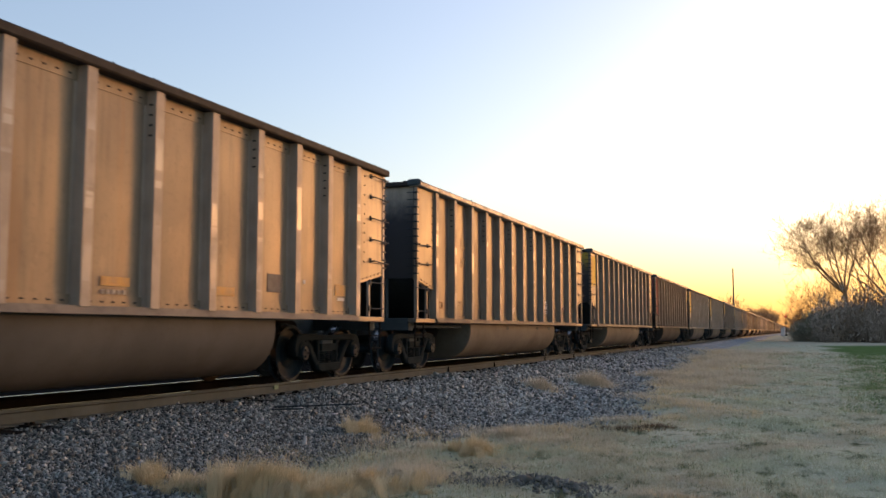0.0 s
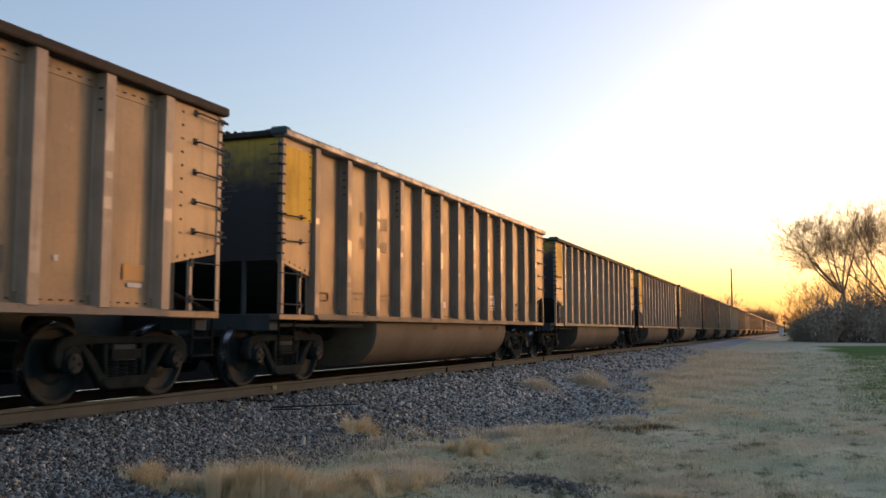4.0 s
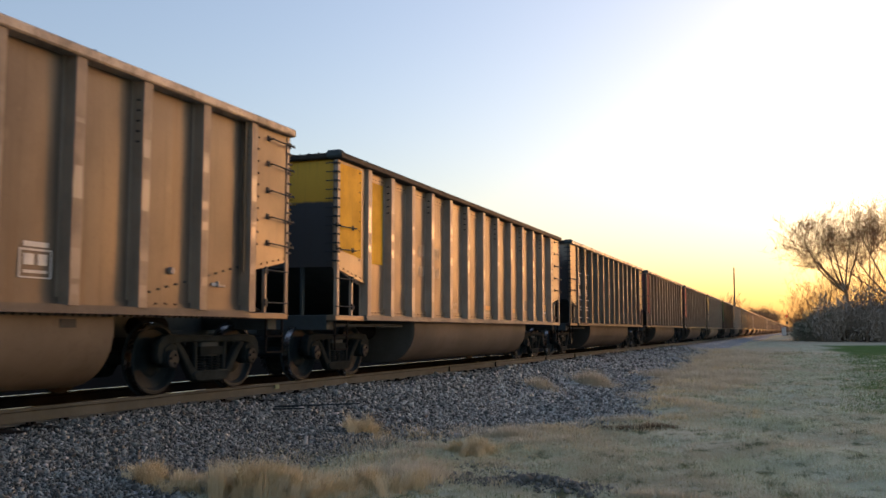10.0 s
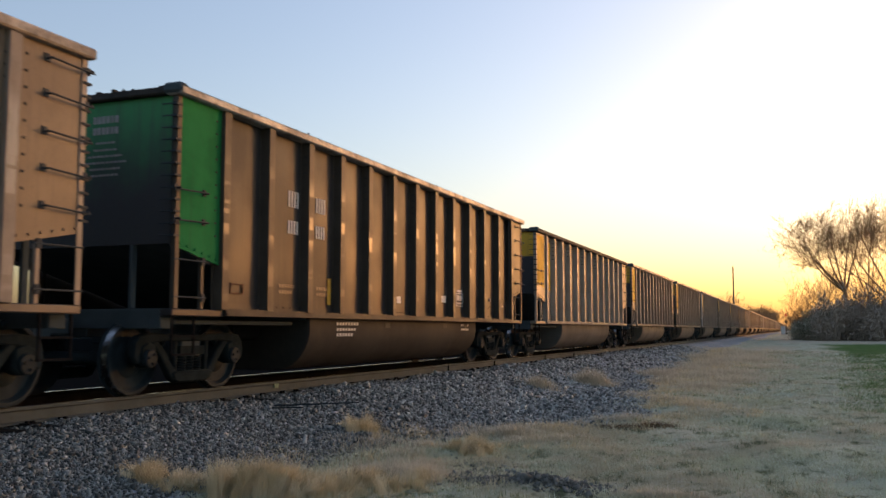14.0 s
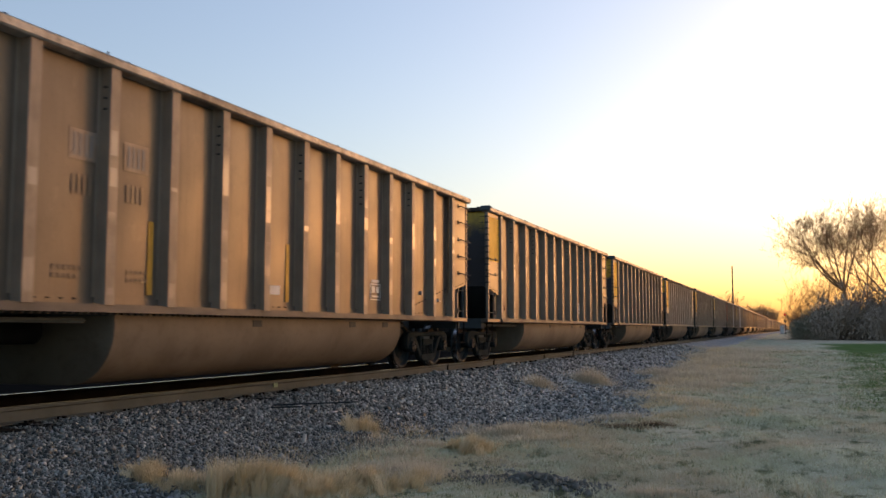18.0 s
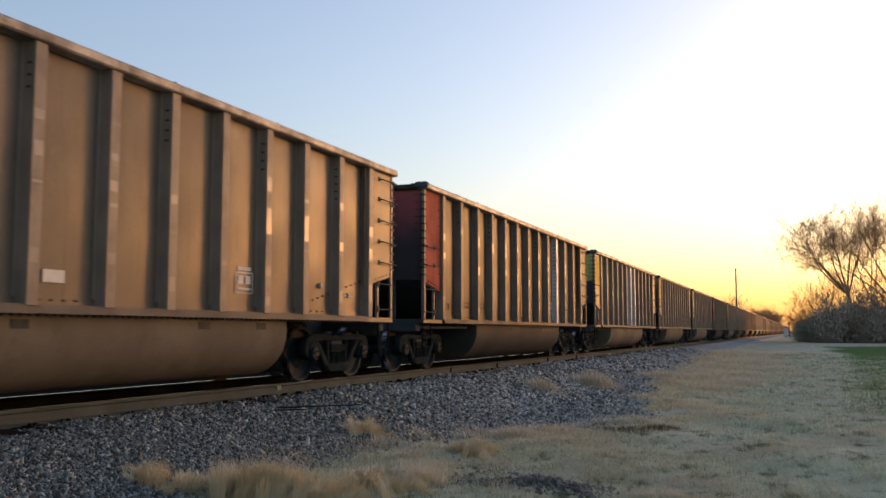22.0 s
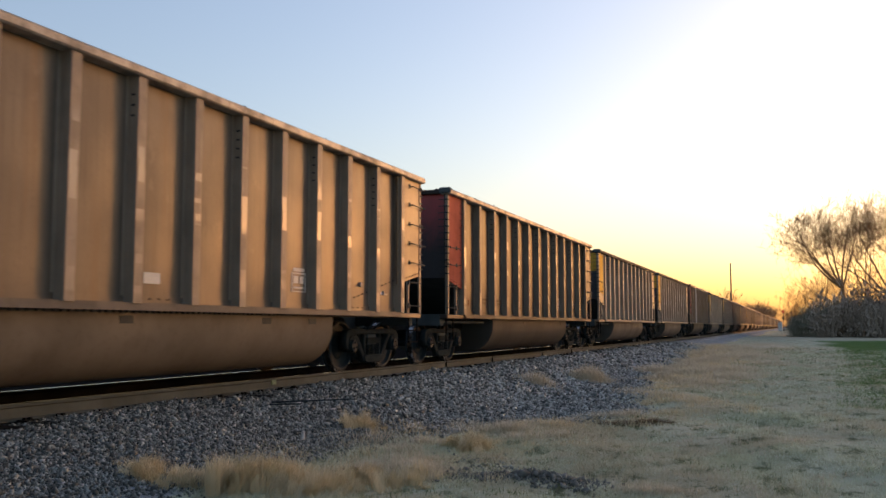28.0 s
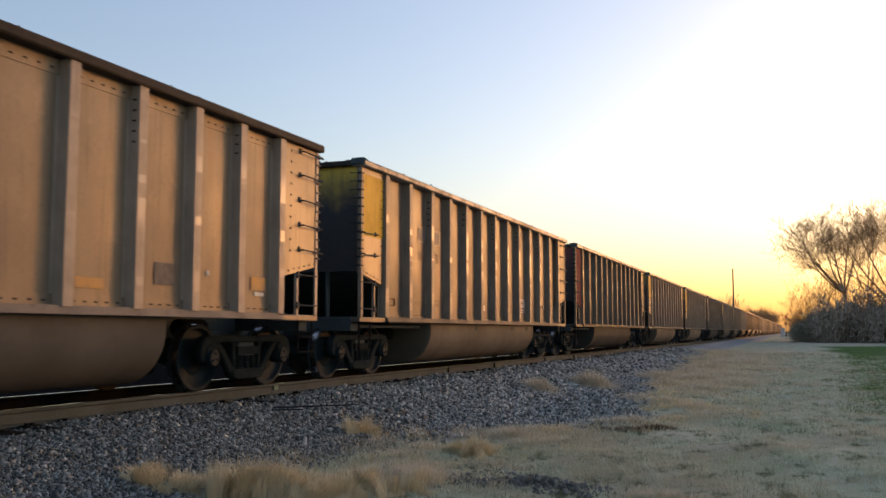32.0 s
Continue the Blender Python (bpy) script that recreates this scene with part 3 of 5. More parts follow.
def railway_track():
    top = tagged(new("railway_track"), "straight railway track on wooden sleepers", "track", kind="structure")
    web = [(-0.072, -0.18), (0.072, -0.18), (0.072, -0.168), (0.012, -0.15), (0.010, -0.05), (0.036, -0.036), (0.037, -0.008), (0.028, -0.002), (-0.028, -0.002), (-0.037, -0.008),
           (-0.036, -0.036), (-0.010, -0.05), (-0.012, -0.15), (-0.072, -0.168)]
    for x in (0.755, -0.755):
        # far rail: near-black copy of the near one, wagon shade in its colour
        rail = part("rail", Shape().slab_y([(x + a, b) for a, b in web], -700, 1600).mesh("rail", M["rust" if x > 0 else "black_and_shade"]), top, "rusty steel rail with a polished top")
        part("running_surface", Shape().slab_y([(x - 0.03, -0.004), (x + 0.03, -0.004), (x + 0.026, 0), (x - 0.026, 0)], -700, 1600).mesh("running_surface", M["railtop"]), rail, "bright worn rail head")
    tie = Shape().box(-1.3, 1.3, -0.115, 0.115, -0.36, -0.185).mesh("sleeper", M["sleeper"], 0.012)
    plate = Shape().box(-0.19, 0.19, -0.09, 0.09, -0.186, -0.172).box(-0.13, -0.09, -0.05, -0.02, -0.172, -0.15).box(0.09, 0.13, 0.02, 0.05, -0.172, -0.15).box(0.09, 0.13, -0.05, -0.02, -0.172, -0.15).mesh("tie_plate", M["black_and_shade"])
    for i in range(130):
        y = -4 + 0.5 * i + 0.03 * math.sin(i * 7.3)
        t = part("sleeper", tie, top, m=pose(0.02 * math.sin(i * 3.1), y, 0.004 * math.sin(i * 5.0), 0, 0, 0.5 * math.sin(i * 2.3)))
        for x in (0.755, -0.755):
            part("tie_plate", plate, t, m=pose(x, 0, 0))
    bar = Shape().box(0.77, 0.785, -0.02, 0.02, -0.15, -0.045).box(0.77, 0.80, -0.012, 0.012, -0.17, -0.001).mesh("rail_weld", M["black_and_shade"], 0.004)
    for y in (20.1, 23.6, 28.9, 33.0):
        part("rail_weld", bar, top, "dark weld mark across the rail", pose(0, y, 0))
    part("paint_mark", Shape().box(0.776, 0.7925, -0.06, 0.06, -0.10, -0.03).mesh("paint_mark", M["faded_green"]), top, "faded green paint mark on the rail", pose(0, 12.5, 0))


ground(), track_bed(), railway_track(), ballast_stones()


# ---- coal wagons ----
HALF, PITCH = 7.32, 16.18
TOP = {"light": 3.585, "tan": 3.635, "brown": 3.635, "black": 3.635}  # underside of the top chord
EVEN = [-6.35, -5.27, -4.15, -3.11, -2.07, -1.04, 0.02, 1.04, 2.07, 3.11, 4.15, 5.27, 6.35]
INSET = 0.042  # how far the sheets stand in from their drawn place
POSTS = {"light": [-6.22, -5.26, -4.3, -3.3, -2.25, -1.15, -0.06, 1.04, 2.14, 3.2, 4.24, 5.22, 6.22], "tan": EVEN, "brown": EVEN, "black": EVEN}
TURNED = pose(0, 0, 0, 0, 0, 180)


def wheelset_mesh():
    s = Shape()
    for k in (1, -1):
        s.lathe_x([(k * 0.70, 0.10), (k * 0.70, 0.16), (k * 0.735, 0.22), (k * 0.735, 0.36), (k * 0.69, 0.40), (k * 0.69, 0.472), (k * 0.705, 0.482), (k * 0.72, 0.466), (k * 0.73, 0.458)])
        s.lathe_x([(k * 0.825, 0.454), (k * 0.835, 0.445), (k * 0.835, 0.405), (k * 0.775, 0.37), (k * 0.765, 0.24), (k * 0.82, 0.17), (k * 0.82, 0.10)])
        s.lathe_x([(k * 0.9, 0.115), (k * 1.10, 0.115), (k * 1.115, 0.10), (k * 1.115, 0.0)], 16)
        for i in range(3):
            a = 2 * math.pi * i / 3
            s.rod((k * 1.11, 0.06 * math.cos(a), 0.06 * math.sin(a)), (k * 1.135, 0.06 * math.cos(a), 0.06 * math.sin(a)), 0.018)
    s.rod((-1.05, 0, 0), (1.05, 0, 0), 0.085, n=12)
    n = len(s.f)
    for k in (1, -1):
        s.lathe_x([(k * 0.73, 0.458), (k * 0.78, 0.457), (k * 0.825, 0.454)])
    me = s.mesh("wheelset", [M["wheel"], M["tread"]])
    me.polygons.foreach_set("material_index", [0 if i < n else 1 for i in range(len(me.polygons))])
    return me


def side_frame_mesh(tone):
    """Cast truck side: arched top bar, two slanting struts to a spring seat, boxes over the axle ends, rounded triangular windows between."""
    s = Shape()
    x0, x1 = 0.93, 1.06
    arch = [(-1.15, 0.50), (-1.12, 0.66), (-1.04, 0.735), (-0.85, 0.765), (-0.5, 0.755), (-0.3, 0.745), (0.3, 0.745), (0.5, 0.755), (0.85, 0.765), (1.04, 0.735), (1.12, 0.66), (1.15, 0.50),
            (1.10, 0.40), (1.03, 0.40), (1.02, 0.52), (0.97, 0.60), (0.80, 0.645), (0.55, 0.665), (0.3, 0.66), (-0.3, 0.66), (-0.55, 0.665), (-0.80, 0.645), (-0.97, 0.60), (-1.02, 0.52), (-1.03, 0.40), (-1.10, 0.40)]
    s.slab(arch, x0, x1)
    for k in (1, -1):
        s.slab([(k * 0.83, 0.68), (k * 0.70, 0.68), (k * 0.55, 0.55), (k * 0.40, 0.36), (k * 0.30, 0.27), (k * 0.30, 0.15), (k * 0.40, 0.165), (k * 0.50, 0.30), (k * 0.66, 0.50)], x0 + 0.01, x1 - 0.01)
        s.slab([(k * 0.37, 0.69), (k * 0.29, 0.69), (k * 0.28, 0.25), (k * 0.34, 0.28), (k * 0.36, 0.45)], x0 + 0.015, x1 - 0.025)
        s.slab([(k * 1.02, 0.60), (k * 0.90, 0.66), (k * 0.76, 0.62), (k * 0.74, 0.42), (k * 0.79, 0.35), (k * 0.97, 0.35), (k * 1.02, 0.41)], x0 + 0.02, x1 + 0.015)
        s.slab([(k * 0.60, 0.70), (k * 0.50, 0.70), (k * 0.55, 0.60)], x0 + 0.02, x1 - 0.03)
    s.slab([(-0.42, 0.26), (-0.34, 0.285), (0.34, 0.285), (0.42, 0.26), (0.37, 0.165), (0.28, 0.14), (-0.28, 0.14), (-0.37, 0.165)], x0 - 0.01, x1 + 0.01)
    return s.mesh("side_frame", M[tone], 0.016)


def spring_mesh():
    s = Shape()
    for y in (-0.16, 0.0, 0.16):
        for i in range(6):
            s.rod((0.99, y, 0.28 + 0.034 * i), (0.99, y, 0.298 + 0.034 * i), 0.068, n=10)
    s.box(0.92, 1.05, -0.255, 0.255, 0.485, 0.60)
    return s.mesh("spring_pack", M["frame_dark"])


def truck(parent, y, tone):
    bolster = kept("bolster", lambda: Shape().box(-1.02, 1.02, -0.2, 0.2, 0.46, 0.70).box(-0.36, 0.36, -0.3, 0.3, 0.62, 0.82).rod((-0.9, -0.5, 0.42), (0.9, -0.5, 0.42), 0.05)
                   .rod((-0.9, 0.5, 0.42), (0.9, 0.5, 0.42), 0.05).mesh("truck", M["under"], 0.02))
    t = part("truck", bolster, parent, "two-axle cast steel truck", pose(0, y, 0))
    for m in (None, TURNED):
        part("side_frame", kept("frame" + tone, lambda: side_frame_mesh(tone)), t, m=m)
        tagged(part("spring_pack", kept("spring", spring_mesh), t, m=m), kind="stuff")
    for k in (-0.885, 0.885):
        WHEELS.setdefault(k, []).append(part("wheelset", kept("wheelset", wheelset_mesh), t, "steel wheels on an axle with a bright tread", pose(0, k, 0.457)))


WHEELS = {}


def panel_mesh(style, h):
    """One bay of the side sheet, pressed slightly outwards, with a flange and rivets at its foot."""
    s = Shape()
    ny, nz = 5, 6
    ys, zs = np.linspace(-h, h, ny), np.linspace(1.07, TOP[style] + 0.01, nz)
    v = [(1.42 + 0.016 * (1 - (y / h) ** 2) * (1 - ((z - 2.33) / 1.27) ** 4), y, z) for y in ys for z in zs]
    s.take(v, [(i * nz + j, (i + 1) * nz + j, (i + 1) * nz + j + 1, i * nz + j + 1) for i in range(ny - 1) for j in range(nz - 1)])
    s.take([(1.40, y, z) for y in (-h, h) for z in (1.07, TOP[style] + 0.01)], [(0, 1, 3, 2)])
    if style == "light":
        s.box(1.425, 1.437, -h, h, 1.07, 1.19)
        s.box(1.42, 1.434, -h, h, 3.42, 3.60)
    else:
        s.box(1.425, 1.432, -h, h, 1.07, 1.15)
    return s.mesh("side_panel", M[style])


def rivets_mesh(style):
    s = Shape()
    for i, (a, b) in enumerate(zip(POSTS[style], POSTS[style][1:])):
        for k in range(5) if style == "light" else range(4) if i in (1, 5, 10) else ():
            y = a + 0.2 + (b - a - 0.4) * k / 4
            s.box(1.436, 1.447, y - 0.022, y + 0.022, 1.115, 1.132)
            if style == "light":
                s.box(1.432, 1.444, y - 0.02, y + 0.02, 3.475, 3.49)
    for k in (1, -1):  # down the end bays, beside the last posts
        for i in range(10):
            s.box(1.55 - INSET, 1.558 - INSET, k * 6.53 - 0.014, k * 6.53 + 0.014, 1.98 + 0.165 * i, 2.005 + 0.165 * i)
    return s.mesh("rivets", M["slot"])


def slant_rivets_mesh():
    """Rivets of the slope sheet inside, in a rising row over the last two bays."""
    s = Shape()
    for i in range(13):
        y, z = 4.25 + 0.16 * i, 1.22 + 0.036 * i
        if abs(y - 5.27) > 0.13:
            s.box(1.434, 1.448, y - 0.02, y + 0.02, z - 0.012, z + 0.012)
    return s.mesh("slant_rivets", M["iron"])


def post_mesh(style, holes, tone=None):
    s = Shape()
    z1 = TOP[style] + 0.01
    v = [(x, y, z) for z in (1.06, z1) for x, y in ((1.464, -0.085), (1.605, -0.077), (1.605, 0.077), (1.464, 0.085))]
    s.take(v, [(3, 2, 1, 0), (4, 5, 6, 7), (0, 1, 5, 4), (1, 2, 6, 5), (2, 3, 7, 6), (3, 0, 4, 7)])
    s.box(1.458, 1.469, -0.12, 0.12, 1.06, z1)
    me = s.mesh("side_post", [M[tone or style + "_post"], M["iron" if tone else "slot"]], 0.005)
    if holes:
        bm = bmesh.new()
        bm.from_mesh(me)
        n = len(bm.faces)
        for i in range(holes):
            z = 3.42 - 0.12 * i
            for f in bmesh.ops.create_cube(bm, size=1, matrix=Matrix.Translation((1.535, -0.08, z)) @ Matrix.Diagonal((0.055, 0.01, 0.022, 1)))["verts"]:
                for g in f.link_faces:
                    g.material_index = 1
        bm.to_mesh(me)
        bm.free()
    return me


def end_panel_mesh(mat, z0=None, z1=3.60):
    """The smooth end bay of a side, cut away on a slant over the steps; z0: the painted upper square alone."""
    s = Shape()
    if z0 is None:
        s.slab([(6.2, 1.58), (7.31, 1.80), (7.31, z1), (6.2, z1)], 1.535, 1.55)
        for i in range(7):
            y = 6.34 + 0.15 * i
            s.rod((1.55, y, 1.64 + (y - 6.2) * 0.198), (1.565, y, 1.64 + (y - 6.2) * 0.198), 0.018)
    else:
        s.slab([(6.46, z0), (7.25, z0 + (0.1 if z0 < 2.3 else 0)), (7.25, 3.53), (6.46, 3.53)], 1.551, 1.554)
    return s.mesh("end_panel", mat)


def grab_mesh():
    s = Shape()
    s.rod((1.63, 6.78, 0), (1.63, 7.36, -0.02), 0.011)
    for y in (6.78, 7.34):
        s.rod((1.55, y, 0), (1.635, y, 0), 0.012)
        s.box(1.55, 1.565, y - 0.03, y + 0.03, -0.03, 0.05)
    return s.mesh("grab_iron", M["iron"])


def corner_strip_mesh(style, z1):
    """Angle iron down the corner of the side, to the platform."""
    return Shape().box(1.548, 1.562, 7.255, 7.335, 1.06, z1).box(1.50, 1.55, 7.315, 7.337, 1.06, z1).mesh("corner_strip", M[style + "_post"], 0.004)


def end_ladder_mesh():
    s = Shape()
    for i in range(12):
        z = 1.93 + 0.145 * i
        s.rod((1.50, 7.375, z), (1.36, 7.375, z), 0.009)
        s.box(1.50, 1.575, 7.27, 7.385, z - 0.013, z + 0.013)
    return s.mesh("end_ladder", M["iron"])


def side_ladder_mesh(style):
    s = Shape()
    s.box(1.50, 1.545, 6.74, 6.79, 1.06, 1.74)
    n = len(s.f)
    for z in (1.20, 1.65):
        s.rod((1.56, 6.70, z), (1.56, 7.36, z), 0.011)
        s.box(1.54, 1.565, 6.735, 6.795, z - 0.05, z + 0.05)
    me = s.mesh("side_ladder", [M[style + "_post"], M["iron"]])
    me.polygons.foreach_set("material_index", [0 if i < n else 1 for i in range(len(me.polygons))])
    return me


def crumbs_mesh(z):
    """Coal left lying along the near top edge and the near end, in ragged heaps."""
    s, r = Shape(), random.Random(round(z * 1000))
    for i in range(150):
        y = r.choice((-6.6, -4.9, -3.4, -0.8, 0.9, 1.3, 4.2, 6.5)) + r.gauss(0, 0.5)
        if abs(y) < 7.2:
            x, h = r.uniform(1.42, 1.62), r.uniform(0.004, 0.022)
            s.rod((x, y, z - 0.005), (x + r.gauss(0, 0.01), y + r.gauss(0, 0.01), z + h), r.uniform(0.01, 0.026), r.uniform(0.005, 0.014), 5)
    for i in range(70):
        x, h = r.uniform(-1.4, 1.5), r.uniform(0.0, 0.016)
        s.rod((x, -7.32 + r.gauss(0, 0.03), z - 0.008), (x, -7.32 + r.gauss(0, 0.02), z + h), r.uniform(0.012, 0.04), r.uniform(0.006, 0.02), 5)
    return s.mesh("spilled_coal", M["chord_dark"], smooth=False)


def corner_rivets_mesh():
    s = Shape()
    for i in range(22):
        s.box(1.564, 1.572, -7.385, -7.35, 1.14 + 0.113 * i, 1.165 + 0.113 * i)
    return s.mesh("corner_rivets", M["iron"])


def step_mesh():
    s = Shape()
    for y in (6.86, 7.28):
        s.box(1.49, 1.515, y - 0.012, y + 0.012, 0.50, 1.0)
    for z in (0.51, 0.73):
        s.box(1.48, 1.53, 6.85, 7.29, z - 0.012, z + 0.012)
    return s.mesh("sill_step", M["black_and_shade"])


def tub_mesh(style):
    """Rounded belly between the trucks, its ends drawn in."""
    arc = [(1.44, 1.0), (1.45, 0.85)] + [(0.82 + 0.63 * math.cos(a), 0.82 - 0.64 * math.sin(a)) for a in np.linspace(0.15, math.pi / 2, 9)]
    outline = arc + [(-x, z) for x, z in reversed(arc)]
    n, s, rows = len(outline), Shape(), []
    for y, k in ((-3.92, 0.93), (-3.88, 1.0), (3.88, 1.0), (3.92, 0.93)):
        rows += [(x * (0.5 + 0.5 * k), y, 1.0 + (z - 1.0) * k) for x, z in outline]
    faces = [(r * n + i, r * n + i + 1, (r + 1) * n + i + 1, (r + 1) * n + i) for r in range(3) for i in range(n - 1)]
    s.take(rows, faces + [tuple(range(n))[::-1], tuple(range(3 * n, 4 * n))])
    return s.mesh("tub", M[style + "_tub"])


def sill_mesh(style):
    s = Shape().box(1.40, 1.605, -6.3, 6.3, 0.985, 1.02).box(1.42, 1.585, -6.3, 6.3, 1.02, 1.075)
    if style == "tan":  # a toothed edge under the sill
        for i in range(110):
            s.box(1.45, 1.49, -6.0 + 0.11 * i, -5.96 + 0.11 * i, 0.962, 0.986)
    return s.mesh("side_sill", M[style + "_sill"])


def plate_mesh(y0, y1, z0, z1, mat, x=1.44):
    return Shape().box(x, x + 0.004, y0, y1, z0, z1).mesh("plate", mat)


def bars_mesh(rows, mat, x):
    """Lettering as plain upright bars: rows of (y, z, count, letter width, letter height)."""
    s = Shape()
    for y, z, count, w, h in rows:
        for i in range(count):
            s.box(x, x + 0.003, y + i * w * 1.7, y + i * w * 1.7 + w, z, z + h)
    return s.mesh("lettering", mat)


def wagon(style, paint, end_paint, marks=(), lite=False):
    """A coal wagon. paint: colour of its near end; marks: what sets this one apart."""
    top = new("coal_wagon")
    words = {"light": "light grey aluminium", "tan": "dusty tan", "brown": "dirty brown", "black": "faded black"}[style]
    tagged(top, f"{words} coal wagon with side posts and a {paint} end", "coal wagon", "coal wagons of the train")
    dark_chord = style == "light"
    zt = TOP[style]
    tall = "" if dark_chord else "tall"
    chord = "chord_dark" if dark_chord else "chord_light"
    for m in (None, TURNED):
        part("top_chord", kept("chord" + chord + tall, lambda: Shape().box(1.40, 1.645, -HALF - 0.06, HALF + 0.06, zt, zt + 0.115).mesh("top_chord", M[chord], 0.02)), top, m=m)
        part("end_chord", kept("endchord" + tall, lambda: Shape().box(-1.40, 1.40, HALF - 0.06, HALF + 0.07, zt + 0.015, zt + 0.11).mesh("end_chord", M["chord_dark"], 0.02)), top, m=m)
        part("corner_cap", kept("cap" + tall, lambda: Shape().box(1.36, 1.64, -HALF - 0.09, -HALF + 0.10, zt + 0.015, zt + 0.15).mesh("corner_cap", M["under"], 0.035)), top, m=m)
        part("side_sill", kept("sill" + style, lambda: sill_mesh(style)), top, m=m)
        if not lite:
            part("slope_sheet", kept("slope", lambda: Shape().take([(-1.40, 7.28, 1.85), (1.40, 7.28, 1.85), (1.40, 3.9, 0.95), (-1.40, 3.9, 0.95), (-1.40, 7.28, 1.87), (1.40, 7.28, 1.87), (1.40, 3.9, 0.97), (-1.40, 3.9, 0.97)],
                                                                    [(0, 1, 2, 3), (7, 6, 5, 4), (0, 4, 5, 1), (1, 5, 6, 2), (2, 6, 7, 3), (3, 7, 4, 0)]).mesh("slope_sheet", M["under"], smooth=False)), top, m=m)
            part("end_platform", kept("platform" + style, lambda: Shape().box(1.38, 1.555, 6.31, 7.36, 0.97, 1.06).mesh("end_platform", M[style], 0.012)), top, m=m)
            part("end_platform", kept("platform2" + style, lambda: Shape().box(1.38, 1.555, -7.36, -6.31, 0.97, 1.06).mesh("end_platform", M[style], 0.012)), top, m=m)
            part("end_beam", kept("beam", lambda: Shape().box(-1.38, 1.38, 7.10, 7.34, 0.82, 1.06).box(-0.9, -0.86, 7.2, 7.3, 1.06, 1.86).box(0.86, 0.9, 7.2, 7.3, 1.06, 1.86)
                                  .mesh("end_beam", M["under"], 0.01)), top, m=m)
            part("coupler", kept("coupler", lambda: Shape().box(-0.10, 0.10, 7.34, 7.82, 0.74, 0.95).box(-0.19, 0.06, 7.80, 8.12, 0.70, 1.0).box(0.06, 0.2, 7.86, 8.05, 0.72, 0.98).rod((0.3, 7.4, 0.8), (0.12, 7.9, 0.45), 0.022)
                                  .mesh("coupler", M["under"], 0.03)), top, m=m)
        part("end_panel", kept("endpanel" + style, lambda: end_panel_mesh(M[style + "_bay"], z1=zt + 0.015)), top, m=m)
    # the other two end bays, mirrored by building them reversed in y
    def mirrored(key, make):
        def done():
            me = make().copy()
            me.transform(Matrix.Scale(-1, 4, (0, 1, 0)))
            me.flip_normals()
            return me
        return kept(key + "_m", done)
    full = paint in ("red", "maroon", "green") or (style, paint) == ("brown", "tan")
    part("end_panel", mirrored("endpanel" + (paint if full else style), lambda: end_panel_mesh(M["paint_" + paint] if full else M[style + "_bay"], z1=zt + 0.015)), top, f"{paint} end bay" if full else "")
    part("end_panel", mirrored("endpanel" + style, lambda: end_panel_mesh(M[style + "_bay"], z1=zt + 0.015)), top, m=TURNED)
    if not full and paint != "tan":
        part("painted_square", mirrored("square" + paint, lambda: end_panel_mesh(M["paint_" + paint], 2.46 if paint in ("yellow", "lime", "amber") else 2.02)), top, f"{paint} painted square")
    part("end_wall", kept("wall" + end_paint + tall, lambda: Shape().box(-1.53, 1.53, -7.30, -7.27, 1.84, zt + 0.015).mesh("end_wall", M["end_" + end_paint])), top, f"{end_paint} end wall blackened by coal dust")
    for x in (-1.51, 1.51):
        part("corner_post", kept("corner" + style, lambda: Shape().box(-0.04, 0.04, -7.335, -7.25, 1.80, zt + 0.015).mesh("corner_post", M[style], 0.006)), top, m=pose(x, 0, 0))
    part("end_wall", kept("walltan", lambda: Shape().box(-1.53, 1.53, -7.30, -7.27, 1.84, 3.60).mesh("end_wall", M["end_tan"])), top, m=TURNED)
    part("corner_reflector", kept("tick" + tall, lambda: Shape().box(1.552, 1.557, -7.335, -7.27, zt - 0.03, zt + 0.06).mesh("corner_reflector", M["white_mark"])), top, "small white corner plate")
    part("center_sill", kept("csill", lambda: Shape().box(-0.25, 0.25, -7.3, 7.3, 0.72, 1.04).mesh("center_sill", M["under"], 0.01)), top)
    part("tub", kept("tub" + style, lambda: tub_mesh(style)), top)
    bare = [m[1] for m in marks if m[0] == "bare"]
    for i, y in enumerate(POSTS[style]):
        holes = (0, 4, 0, 5, 0, 3, 0, 4)[(i + len(marks)) % 8]
        tone = "bare_post" if i in bare else None
        if tone:
            holes = 14
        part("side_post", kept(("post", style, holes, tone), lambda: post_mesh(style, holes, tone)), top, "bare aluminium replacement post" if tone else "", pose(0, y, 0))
        if not lite:
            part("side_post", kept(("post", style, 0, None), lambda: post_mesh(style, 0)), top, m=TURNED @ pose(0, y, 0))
    if lite:
        for m in (None, TURNED):
            part("side_sheet", kept("sheet" + style, lambda: Shape().box(1.425, 1.462, -6.3, 6.3, 1.06, zt + 0.01).mesh("side_sheet", M[style])), top, m=m)
        truck(top, -6.25, "frame"), truck(top, 6.25, "frame")
        return top
    for a, b in zip(POSTS[style], POSTS[style][1:]):
        wide = round(b - a - 0.16, 2)
        part("side_panel", kept(("panel", style, wide), lambda: panel_mesh(style, wide / 2)), top, m=pose(INSET, (a + b) / 2, 0))
    part("side_sheet", kept("sheet" + style, lambda: Shape().box(1.425, 1.462, -6.3, 6.3, 1.06, zt + 0.01).mesh("side_sheet", M[style])), top, m=TURNED)
    tagged(part("rivets", kept("rivets" + style, lambda: rivets_mesh(style)), top, m=pose(INSET, 0, 0)), kind="stuff")
    tagged(part("end_ladder", kept("endladder", end_ladder_mesh), top), kind="stuff")
